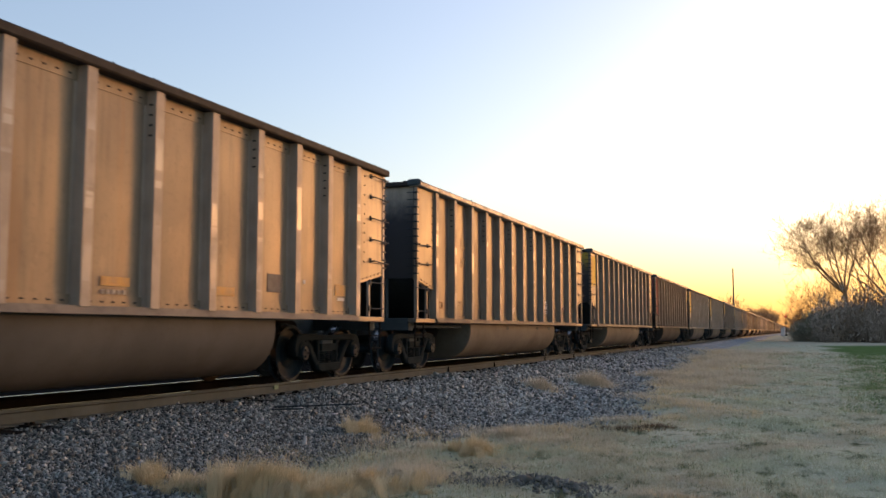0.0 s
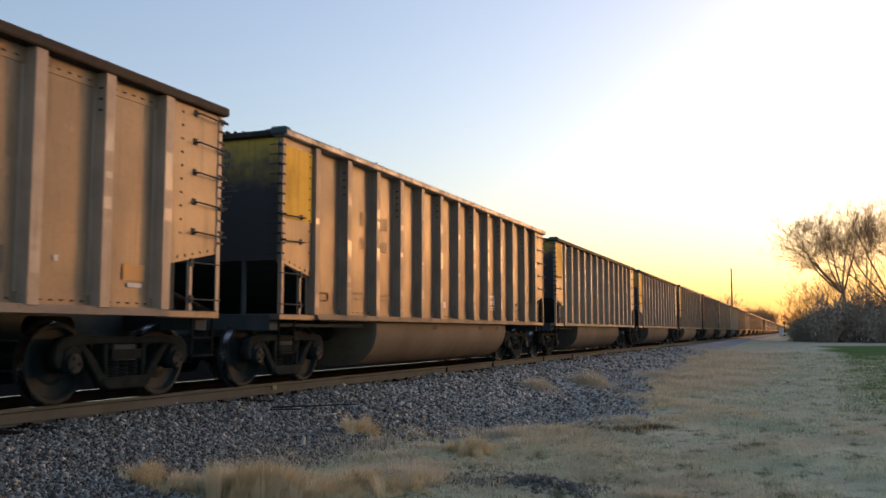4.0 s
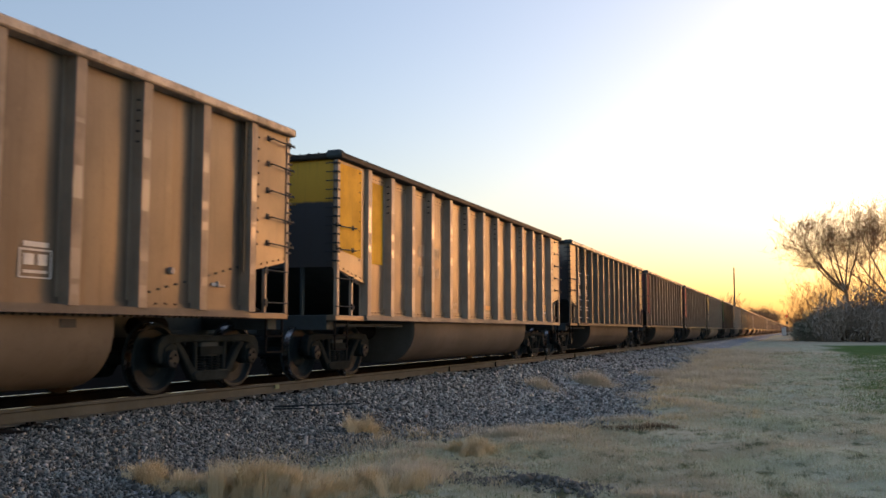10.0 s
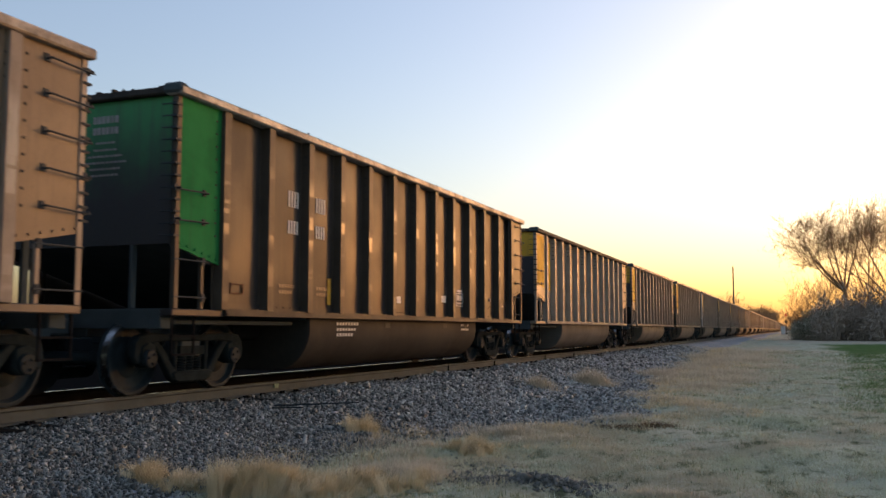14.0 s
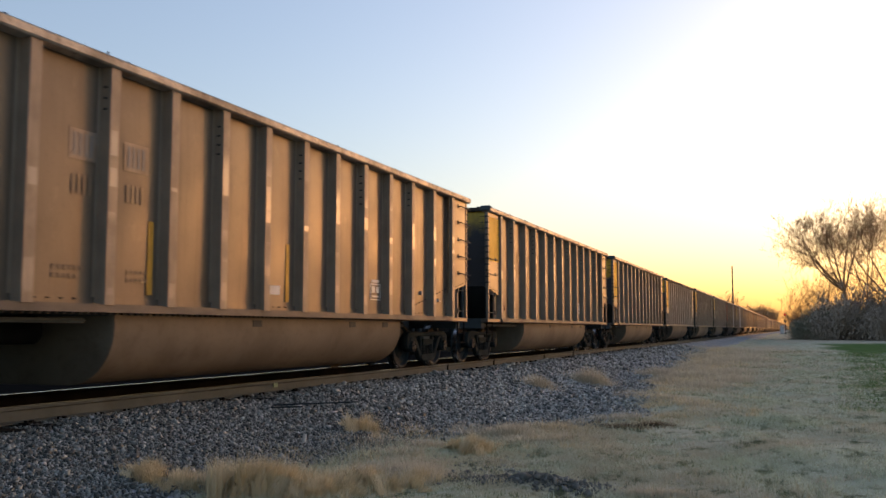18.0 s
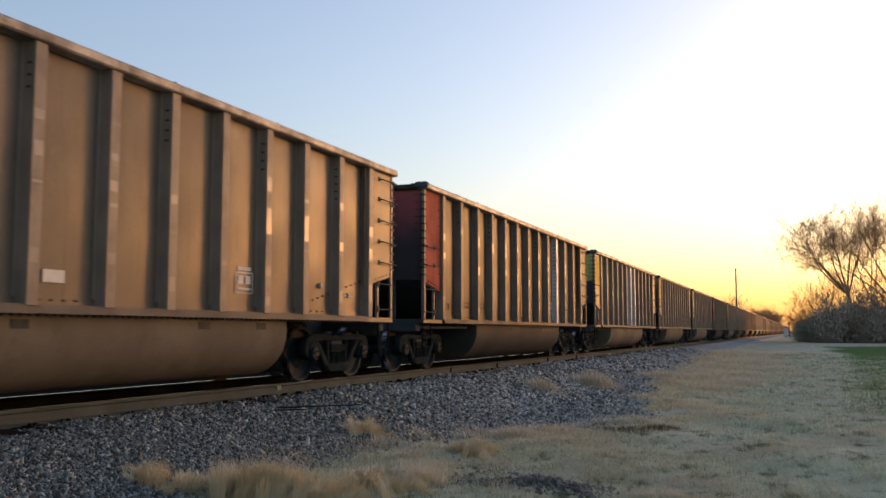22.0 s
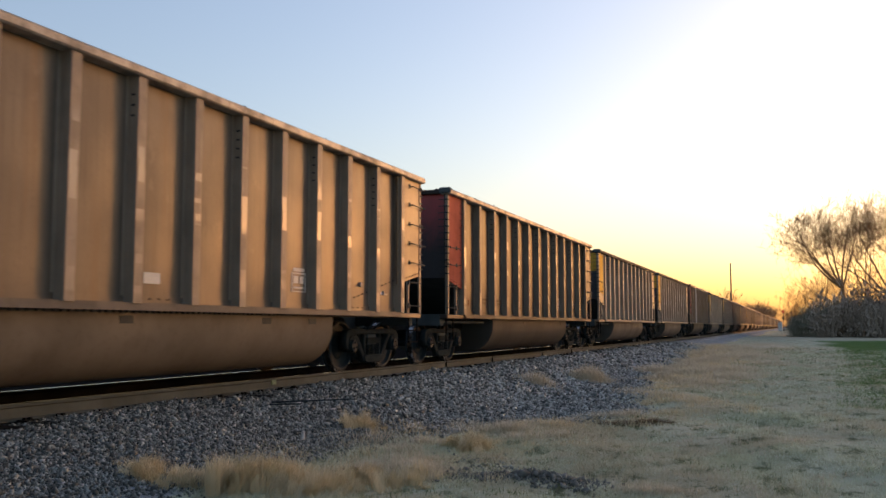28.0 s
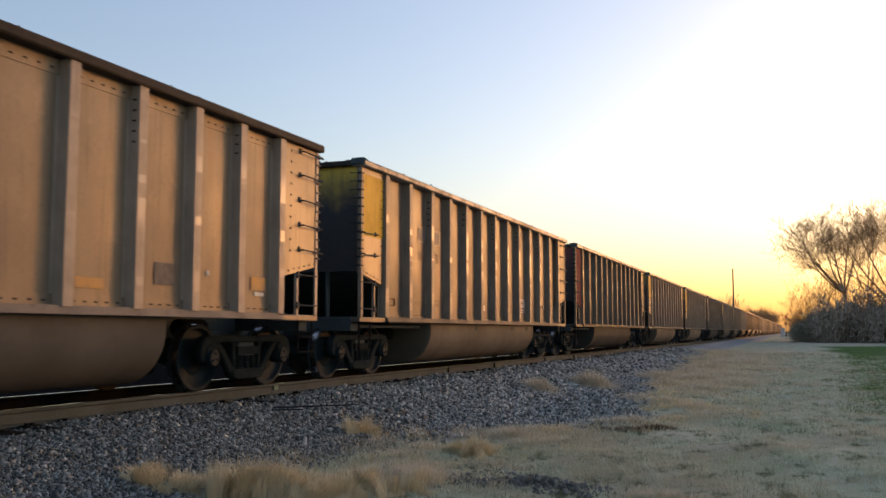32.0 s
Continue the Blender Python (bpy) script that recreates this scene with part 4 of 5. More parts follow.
    tagged(part("end_ladder", mirrored("endladder", end_ladder_mesh), top), kind="stuff")
    part("corner_strip", kept("cstrip" + style, lambda: corner_strip_mesh(style, zt + 0.01)), top)
    part("corner_strip", mirrored("cstrip" + style, lambda: corner_strip_mesh(style, zt + 0.01)), top)
    part("side_ladder", kept("ladder" + style, lambda: side_ladder_mesh(style)), top)
    part("side_ladder", mirrored("ladder" + style, lambda: side_ladder_mesh(style)), top)
    part("sill_step", kept("step", step_mesh), top)
    part("sill_step", mirrored("step", step_mesh), top)
    for z in (3.50, 3.14, 2.76, 2.39, 2.02):
        part("grab_iron", kept("grab", grab_mesh), top, m=pose(0, 0, z))
    for z in (2.50, 2.13):
        part("grab_iron", mirrored("grab", grab_mesh), top, m=pose(0, 0, z))
    # tank and cylinder in near-black, the gloom under the floor painted on
    part("air_tank", kept("tank", lambda: Shape().rod((0.6, -4.9, 0.8), (0.6, -4.2, 0.8), 0.16, n=14).mesh("air_tank", M["black_and_shade"])), top)
    part("brake_cylinder", kept("brake", lambda: Shape().rod((0.6, 5.2, 0.86), (0.6, 5.75, 0.86), 0.12, n=12).mesh("brake_cylinder", M["black_and_shade"])), top)
    part("brake_pipe", kept("pipe", lambda: Shape().rod((1.3, -7.0, 0.9), (1.3, -4.2, 0.9), 0.03).mesh("brake_pipe", M["under"])), top)
    tagged(part("spilled_coal", kept("crumbs" + tall, lambda: crumbs_mesh(zt + 0.112)), top, "black crumbs of coal on the top edge"), kind="stuff")
    if ("bare_corner",) in marks:
        part("corner_plate", kept("barecorner", lambda: Shape().box(1.50, 1.565, -7.40, -7.335, 1.08, 3.62).mesh("corner_plate", M["bare_post"], 0.006)), top, "bare aluminium corner plate with black rivets")
        tagged(part("corner_rivets", kept("barerivets", corner_rivets_mesh), top), kind="stuff")
    for y in (-6.25, 6.25):
        truck(top, y, "frame" if style in ("tan", "brown") else "frame_dark")
    stencils(top, style, paint, end_paint, marks)
    return top


def stencils(top, style, paint, end_paint, marks):
    """Plates and lettering bars on the sides and the end wall."""
    def put(name, key, make, label):
        ob = part(name, kept(key, make), top, label, pose(0.0 if name.startswith(("end_", "tub_")) else INSET, 0, 0))
        if "letter" in name or name == "graffiti" or name == "data_plate" and style != "light":
            tagged(ob, kind="stuff")
    if style == "light":
        put("data_plate", "data_l", lambda: Shape().box(1.437, 1.441, 3.60, 3.98, 1.36, 1.62).mesh("data_plate", M["dark_mark"]), "dark stencilled data square")
        put("patch", "patch_l", lambda: plate_mesh(0.29, 0.74, 1.30, 1.40, M["orange_mark"]), "faded orange patch")
        put("patch", "patch_l2", lambda: plate_mesh(5.62, 5.98, 1.38, 1.56, M["orange_mark"]), "faded orange patch")
        put("lettering", "let_l", lambda: bars_mesh([(-2.02, 1.34, 5, 0.055, 0.07), (-1.92, 1.20, 4, 0.05, 0.07), (0.30, 1.21, 5, 0.05, 0.05)], M["light_mark"], 1.437), "weathered grey stencilled lines")
        put("patch", "patch_l3", lambda: plate_mesh(2.35, 2.78, 1.27, 1.38, M["orange_mark"]), "faded orange patch")
        put("small_plate", "sm_l", lambda: Shape().box(1.437, 1.445, 5.70, 5.94, 1.30, 1.35).mesh("small_plate", M["white_mark"]), "white enamel plate")
        put("small_plate", "sm_l2", lambda: Shape().box(1.437, 1.443, 4.60, 4.66, 1.52, 1.58).mesh("small_plate", M["white_mark"]), "white enamel plate")
    else:
        def frame_plate():
            s = Shape()
            for a in ((2.50, 2.92, 1.59, 1.61), (2.50, 2.92, 1.32, 1.335), (2.50, 2.522, 1.335, 1.59), (2.898, 2.92, 1.335, 1.59), (2.56, 2.69, 1.45, 1.56), (2.74, 2.86, 1.45, 1.56), (2.56, 2.86, 1.37, 1.40), (2.55, 2.87, 1.63, 1.68)):
                s.box(1.436, 1.440, *a)
            return s.mesh("data_plate", M["pale_mark" if style == "brown" else "white_mark"])
        put("data_plate", ("data_t", style == "brown"), frame_plate, "white stencilled data square")
        put("small_plate", "sm_t", lambda: Shape().box(1.437, 1.445, 5.60, 5.76, 1.38, 1.42).mesh("small_plate", M["white_mark"]), "white enamel plate")
        put("card_holder", "sq_t", lambda: Shape().box(1.437, 1.450, -6.08, -5.77, 1.28, 1.30).box(1.437, 1.450, -6.08, -5.77, 1.40, 1.42).box(1.437, 1.450, -6.08, -6.055, 1.30, 1.40).box(1.437, 1.450, -5.795, -5.77, 1.30, 1.40).mesh("card_holder", M["rusty"]), "rusty iron card holder")
        if style != "brown":
            put("data_card", "card_t", lambda: Shape().box(1.437, 1.441, -0.80, -0.51, 1.30, 1.43).mesh("data_card", M["pale_mark" if style == "brown" else "white_mark"]), "small white data card")
        tagged(part("slant_rivets", kept("slant", slant_rivets_mesh), top, m=pose(INSET, 0, 0)), kind="stuff")
        put("bracket", "bracket_t", lambda: Shape().box(1.437, 1.47, 5.70, 5.86, 1.37, 1.40).box(1.437, 1.47, 5.70, 5.73, 1.40, 1.44).mesh("bracket", M["pale_mark"]), "small pale welded bracket")
        put("stud", "stud_t", lambda: Shape().rod((1.437, 4.78, 1.52), (1.475, 4.78, 1.52), 0.045, 0.04, 10).mesh("stud", M["pale_mark"]), "round pale stud")
        put("lettering", ("let_t", style == "brown"), lambda: bars_mesh([(-4.85, 1.42, 6, 0.045, 0.05), (-4.85, 1.33, 5, 0.045, 0.05), (-3.75, 1.42, 6, 0.045, 0.05), (-3.75, 1.33, 5, 0.045, 0.05)], M["tub_mark" if style == "brown" else "grey_mark"], 1.438), "faint stencilled lines")
        for y in (-1.03, 1.89, 3.2):
            part("tub_plate", kept("tp_" + style, lambda: Shape().box(1.445, 1.454, -0.11, 0.11, 0.84, 0.93).mesh("tub_plate", M["iron" if style == "tan" else "tub_mark"])), top, "dark cover plate on the tub", pose(0, y, 0))
    if style == "brown" or any(m[0] == "boards" for m in marks):
        return finish(top, put, style, end_paint, marks)
    mark = {"light": "light_mark", "tan": "grey_mark", "brown": "grey_mark", "black": "white_mark"}[style]
    a, b, z, low = (-3.78, -2.95, 2.27, 1.88) if style == "light" else (-4.63, -3.80, 2.62, 2.22)
    fresh = ("blue",) in marks
    mark = "blue_mark" if fresh and style != "light" else mark
    if fresh and style != "light":  # letters on a paler square, which goes on over the flank of the post
        for y in (a, b):
            put("pale_square", ("square", style, y), lambda: Shape().box(1.4385, 1.4415, y - 0.05, y + 0.36, z - 0.04, z + 0.28).mesh("pale_square", M["pale_blue"]), "pale blue-grey stencil ground")
        part("flank_square", kept("flank" + style, lambda: Shape().box(1.46, 1.58, -0.003, 0.0, z - 0.02, z + 0.26).mesh("flank_square", M["white_mark"])), top, "white stencil square on the post", pose(0, (POSTS[style][3 if style == "light" else 2]) - 0.084, 0, 0, 0, 2.9))
        part("flank_marks", kept("flankm" + style, lambda: Shape().box(1.475, 1.565, -0.006, -0.003, z + 0.02, z + 0.05).box(1.475, 1.565, -0.006, -0.003, z + 0.10, z + 0.13).box(1.475, 1.565, -0.006, -0.003, z + 0.19, z + 0.22).mesh("flank_marks", M["black_mark"])), top, "dark stencil marks", pose(0, (POSTS[style][3 if style == "light" else 2]) - 0.084, 0, 0, 0, 2.9))
    put("lettering", ("name", style, mark), lambda: bars_mesh([(a, z, 4, 0.048, 0.24), (b, z, 4, 0.048, 0.24)], M[mark], 1.442), "worn stencilled marks")
    put("lettering", ("number", style), lambda: bars_mesh([(a, low, 4, 0.046, 0.2), (b, low, 4, 0.046, 0.2)], M[{"black": "white_mark", "light": "light_mark"}.get(style, "grey_mark")], 1.442), "worn stencilled figures")
    finish(top, put, style, end_paint, marks)


def finish(top, put, style, end_paint, marks):
    letters = {"red": "white_mark", "maroon": "pale_mark", "green": "pale_mark"}.get(end_paint, "gold_mark" if end_paint == "gold" else "dark_mark")

    def end_lines():
        s = Shape()
        for z, n, w, h in ((3.38, 6, 0.05, 0.09), (3.24, 6, 0.05, 0.09), (3.12, 5, 0.045, 0.025), (3.03, 6, 0.045, 0.025), (2.95, 8, 0.05, 0.025), (2.87, 10, 0.05, 0.025), (2.79, 8, 0.045, 0.025), (2.71, 7, 0.045, 0.025)):
            for i in range(n):
                a = 0.45 + (i - n / 2) * w * 1.35
                s.box(a, a + w, -7.306, -7.301, z, z + h)
        return s.mesh("end_lettering", M[letters])
    put("end_lettering", "endlet" + letters, end_lines, "small stencilled lines on the end wall")
    for kind, *v in marks:
        if kind == "strip":
            put("reflector_strip", ("strip", v[0]), lambda: plate_mesh(v[0], v[0] + 0.09, 1.2, 2.05, M["yellow_mark"], 1.439), "yellow vertical reflector strip")
        elif kind == "short":
            put("reflector_strip", ("short", v[0]), lambda: plate_mesh(v[0], v[0] + 0.11, 1.2, 1.62, M["yellow_mark"], 1.439), "short yellow reflector strip")
        elif kind == "white":
            put("card", ("white", v[0]), lambda: plate_mesh(v[0], v[0] + 0.27, 1.38, 1.52, M["white_mark"], 1.439), "white placard")
        elif kind == "patch":
            put("painted_patch", ("patch", v[0]), lambda: plate_mesh(v[0], v[0] + 0.64, 1.97, 2.22, M["maroon_mark"], 1.439), "maroon painted patch")
        elif kind == "stripe":
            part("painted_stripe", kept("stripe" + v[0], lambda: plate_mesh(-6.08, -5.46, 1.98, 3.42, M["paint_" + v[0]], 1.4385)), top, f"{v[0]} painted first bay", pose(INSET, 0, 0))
        elif kind == "boards":
            first = -5.675 if v[0] == "black_mark" else -4.64
            for y in (first, first + 1.035):
                part("number_board", kept(("board", v[0]), lambda: plate_mesh(-0.425, 0.425, 1.16 if v[0] == "black_mark" else 1.95, 3.58 if v[0] == "black_mark" else 2.75, M[v[0]], 1.4385)), top, "dark painted bay", pose(INSET, y, 0))
            put("board_lettering", ("bl", v[0]), lambda: bars_mesh([(first - 0.22, 2.38, 4, 0.05, 0.25), (first + 0.82, 2.38, 4, 0.05, 0.25), (first - 0.22, 2.0, 4, 0.05, 0.23), (first + 0.82, 2.0, 4, 0.05, 0.23), (first, 1.6, 4, 0.05, 0.05), (first, 1.5, 3, 0.05, 0.05),
                                                                   (first + 1.0, 1.6, 4, 0.05, 0.05), (first + 1.0, 1.5, 4, 0.05, 0.05)], M["white_mark" if v[0] == "black_mark" else "pink_mark"], 1.446), "white stencilled marks")
            if v[0] == "black_mark":
                put("board_line", "board_line", lambda: Shape().box(1.4465, 1.448, -6.09, -5.24, 2.76, 2.785).box(1.4465, 1.448, -5.06, -4.22, 2.76, 2.785).box(1.4465, 1.448, -6.09, -5.24, 1.86, 1.885).box(1.4465, 1.448, -5.06, -4.22, 1.86, 1.885).box(1.4465, 1.448, -6.09, -5.24, 1.25, 1.275).box(1.4465, 1.448, -5.06, -4.22, 1.25, 1.275).mesh("board_line", M["white_mark"]), "thin white painted lines")
        elif kind == "graffiti":
            def scrawl():
                s, r = Shape(), random.Random(4)
                for y in (-2.6, -1.58, -0.56):
                    for k in range(9):
                        a = Vector((1.447, y + r.uniform(-0.3, 0.3), r.uniform(1.3, 1.95)))
                        for i in range(6):
                            b = a + Vector((0, 0.09 * math.cos(k * 1.3 + i * 0.9), 0.11 * math.sin(k * 1.3 + i * 0.9)))
                            s.rod(a, b, 0.012, n=4)
                            a = b
                return s.mesh("graffiti", M["white_mark"])
            put("graffiti", "graffiti", scrawl, "pale looping spray-paint scrawl")
        elif kind == "end_square":
            put("end_square", "end_square", lambda: Shape().box(0.05, 0.85, -7.3045, -7.3005, 3.14, 3.52).mesh("end_square", M["pale_blue"]), "pale square on the end wall")
        elif kind == "tubtext":
            put("tub_lettering", "tubtext", lambda: bars_mesh([(-3.0, 0.88, 8, 0.06, 0.05), (-3.0, 0.79, 7, 0.06, 0.05), (-3.0, 0.70, 6, 0.06, 0.05), (2.9, 0.88, 5, 0.06, 0.05), (2.9, 0.79, 5, 0.06, 0.05)], M["white_mark"], 1.446), "white stencilled lines on the tub")


# style, end colour, end wall colour, marks; in the order in which they pass
TRAIN = {
    -1: ("tan", "yellow"), 0: ("light", "yellow"), 1: ("tan", "tan"), 2: ("tan", "yellow"), 3: ("brown", "maroon"), 4: ("light", "gold", ("blue",), ("stripe", "gold")), 5: ("light", "gold", ("blue",), ("stripe", "gold")),
    6: ("tan", "yellow"), 7: ("light", "yellow"), 8: ("light", "gold", ("stripe", "gold")), 9: ("tan", "yellow", ("blue",)), 10: ("brown", "red"), 11: ("tan", "amber"), 12: ("light", "gold"),
    13: ("tan", "yellow", ("blue",)), 14: ("light", "gold", ("blue",), ("stripe", "gold")), 15: ("brown", "tan", ("boards", "black_mark"), ("end_square",)), 16: ("brown", "maroon", ("short", -2.72)), 17: ("brown", "red"), 18: ("tan", "yellow", ("blue",)),
    19: ("black", "green", ("tubtext",), ("short", -3.4), ("white", 1.6)), 20: ("light", "gold", ("blue",), ("stripe", "gold")), 21: ("tan", "gold"), 22: ("tan", "gold", ("blue",), ("strip", 5.78), ("graffiti",), ("short", -2.98)),
    23: ("tan", "yellow", ("blue",), ("bare_corner",)), 24: ("tan", "yellow", ("blue",), ("strip", -0.35), ("strip", -3.41)), 25: ("tan", "yellow"), 26: ("tan", "gold", ("blue",), ("short", -0.4)), 27: ("light", "gold", ("stripe", "gold")), 28: ("tan", "gold"),
    29: ("tan", "yellow"), 30: ("brown", "red", ("bare", 9), ("strip", 5.85), ("strip", -0.4), ("white", 0.1)), 31: ("tan", "amber", ("bare", 6), ("bare", 7), ("short", 0.3)), 32: ("tan", "yellow"), 33: ("tan", "yellow"),
    34: ("brown", "red", ("strip", -5.95), ("short", -2.9)), 35: ("tan", "gold", ("blue",)), 36: ("tan", "yellow", ("blue",)), 37: ("tan", "yellow"), 38: ("brown", "red", ("white", 2.0)), 39: ("light", "gold"),
    40: ("light", "gold", ("blue",), ("stripe", "gold")), 41: ("brown", "maroon", ("boards", "maroon_mark"), ("patch", -2.98), ("bare", 3)), 42: ("light", "gold", ("blue",), ("stripe", "gold")), 43: ("tan", "yellow", ("blue",)), 44: ("brown", "maroon"), 45: ("tan", "yellow"),
    46: ("tan", "gold"), 47: ("brown", "tan"), 48: ("tan", "yellow"), 49: ("tan", "yellow"), 50: ("light", "gold"), 51: ("brown", "tan"),
}
SPEED, LEAD = 21.29, 14.19
cars = []
for k in range(-1, 73):
    style, paint, *marks = TRAIN.get(k, (("tan", "brown", "tan", "light")[k % 4], ("yellow", "tan", "gold")[k % 3]))
    cars.append((k, wagon(style, paint, "lime" if k == 31 else paint, marks, lite=k > 51)))


# ---- grass ----
def blades(x, y, z, length, lean, width, turn):
    """Bent grass blades: two quads and a tip each, as triangles."""
    n = len(x)
    d = np.stack([np.cos(turn), np.sin(turn), np.zeros(n)], -1)
    s = np.stack([-np.sin(turn), np.cos(turn), np.zeros(n)], -1) * width[:, None] / 2
    p = np.stack([x, y, z], -1)
    up = np.array([0, 0, 1.0])
    L, k = length[:, None], lean[:, None]
    a, b, c = p, p + L * (0.5 * up * (1 - 0.3 * k) + d * 0.18 * k), p + L * (up * (1 - 0.45 * k) + d * 0.75 * k)
    v = np.stack([a - s, a + s, b - s * 0.8, b + s * 0.8, c], 1)
    f = np.array([(0, 1, 3), (0, 3, 2), (2, 3, 4)])[None] + 5 * np.arange(n)[:, None, None]
    return v.reshape(-1, 3), f.reshape(-1, 3)


def lawn():
    xs, ys, ls, ws, ks = [], [], [], [], []
    for y0, y1, x1, per, ln, wd in ((6.5, 12, 10.5, 3300, 0.058, 0.0042), (12, 20, 12.5, 1500, 0.055, 0.007), (20, 36, 15, 420, 0.06, 0.014), (36, 60, 17, 110, 0.08, 0.026)):
        n = int((y1 - y0) * (x1 - 2.4) * per)
        y, x = rng.uniform(y0, y1, n), rng.uniform(2.4, x1, n)
        clump = 0.55 * mottle(x, y, 0.16 + 0.012 * y, 1) + 0.45 * mottle(x, y, 0.7 + 0.02 * y, 2)
        ok = (x > stone_edge(y) + rng.normal(0.1, 0.3 + 0.006 * y, n)) & (rng.uniform(0.15, 0.85, n) < clump + 0.12)
        ok &= np.exp(-(((x - 6.2) / 0.55) ** 2 + ((y - 8.45) / 0.3) ** 2)) < rng.uniform(0.1, 0.7, n)
        x, y, clump = x[ok], y[ok], clump[ok]
        xs.append(x), ys.append(y), ls.append(ln * np.exp(rng.normal(0, 0.35, len(x))) * (0.45 + 1.2 * clump)), ws.append(np.full(len(x), wd)), ks.append(clump)
    x, y, l, w, k = map(np.concatenate, (xs, ys, ls, ws, ks))
    v, f = blades(x, y, lie(x, y) - 0.005, l * 1.2, rng.uniform(0.7, 1.9, len(x)), w, rng.uniform(0, 6.28, len(x)))
    tagged(new("grass", big_mesh("grass", v, f, M["lawn"])), "short frosted grass on the verge", "grass", kind="stuff")


def tuft(x, y, wx, wy, n, length, mat, label, lean=(0.2, 1.1), wind=None):
    px, py = rng.normal(0, wx, n), rng.normal(0, wy, n)
    out = np.arctan2(py, px) + rng.normal(0, 0.8, n) if wind is None else rng.normal(wind, 1.3, n)
    fall = np.exp(-0.5 * ((px / wx) ** 2 + (py / wy) ** 2))
    z0 = float(max(lie(x, y), bed_height(x, y) if abs(x) < 3.8 else -9))
    pz = np.maximum(lie(x + px, y + py), np.where(np.abs(x + px) < 3.8, bed_height(x + px, y + py), -9)) - z0
    v, f = blades(px, py, pz - 0.01, length * (0.35 + 0.65 * fall) * rng.uniform(0.4, 1.3, n), rng.uniform(*lean, n), np.full(n, 0.0032 + 0.0003 * y), out)
    ob = new("grass_tuft", big_mesh("grass_tuft", v, f, mat))
    ob.location = (x, y, z0)
    tagged(ob, label, "grass", "dry grass tufts", "stuff")


def wisps(x, y, wx, wy, locks, length, label):
    """A shock of long dry grass: locks of thin blades that lean together and droop."""
    cx, cy = rng.normal(0, wx, locks), rng.normal(0, wy, locks)
    way, bow = rng.normal(0.6, 1.2, locks) + np.pi * (cx < -0.5 * wx), rng.uniform(0.3, 1.5, locks)
    tall = length * rng.uniform(0.45, 1.1, locks) * (0.45 + 0.55 * np.exp(-0.5 * (cx / wx) ** 2))
    each = 70
    k = np.repeat(np.arange(locks), each)
    n = len(k)
    px, py = cx[k] + rng.normal(0, 0.035, n), cy[k] + rng.normal(0, 0.035, n)
    turn, lean, ln = way[k] + rng.normal(0, 0.35, n), np.clip(bow[k] + rng.normal(0, 0.25, n), 0.05, 1.9), tall[k] * rng.uniform(0.5, 1.15, n)
    z0 = float(max(lie(x, y), bed_height(x, y) if abs(x) < 3.8 else -9))
    root = np.stack([px, py, np.maximum(lie(x + px, y + py), np.where(np.abs(x + px) < 3.8, bed_height(x + px, y + py), -9)) - z0 - 0.01], -1)
    d = np.stack([np.cos(turn), np.sin(turn), np.zeros(n)], -1)
    side = np.stack([-np.sin(turn), np.cos(turn), np.zeros(n)], -1)
    rows = []
    for i, u in enumerate((0, 0.35, 0.65, 0.87, 1.0)):
        a = lean * u * 1.15
        c = root + ln[:, None] * (u * np.cos(0.55 * a)[:, None] * np.array([0, 0, 1.0]) + (u * np.sin(0.62 * a))[:, None] * d)
        w = 0.0021 * (1, 0.9, 0.7, 0.45, 0.12)[i] * side
        rows += [c - w, c + w]
    v = np.stack(rows, 1)
    f = np.array([(2 * i + a, 2 * i + b, 2 * i + c) for i in range(4) for a, b, c in ((0, 1, 3), (0, 3, 2))])[None] + 10 * np.arange(n)[:, None, None]
    ob = new("grass_tuft", big_mesh("grass_tuft", v.reshape(-1, 3), f.reshape(-1, 3), M["straw"]))
    ob.location = (x, y, z0)
    tagged(ob, label, "grass", "dry grass tufts", "stuff")


def clumps(name, label, n, mat, length, each, near_edge, seed):
    """Low tussocks strewn over the verge, or gathered along the edge of the stones."""
    y = 7.2 + 60 * rng.uniform(0, 1, n) ** 1.9
    x = stone_edge(y) + (np.abs(rng.normal(0, 0.9, n)) + 0.1 if near_edge else rng.uniform(0.3, 7.5, n))
    keep = mottle(x, y, 1.3, seed) > rng.uniform(0.25, 0.75, n)
    x, y = x[keep], y[keep]
    k = np.repeat(np.arange(len(x)), each)
    wide = (0.035 + 0.0045 * y[k]) * rng.uniform(0.6, 1.6, len(x))[k]
    px, py = x[k] + rng.normal(0, 1, len(k)) * wide, y[k] + rng.normal(0, 1, len(k)) * wide
    ln = length * (0.7 + 0.022 * y[k]) * rng.uniform(0.5, 1.4, len(x))[k] * rng.uniform(0.4, 1.2, len(k))
    v, f = blades(px, py, lie(px, py) - 0.006, ln, rng.uniform(0.3, 1.5, len(k)), 0.0025 + 0.00045 * py, rng.uniform(0, 6.28, len(k)))
    tagged(new(name, big_mesh(name, v, f, mat)), label, "grass", kind="stuff")


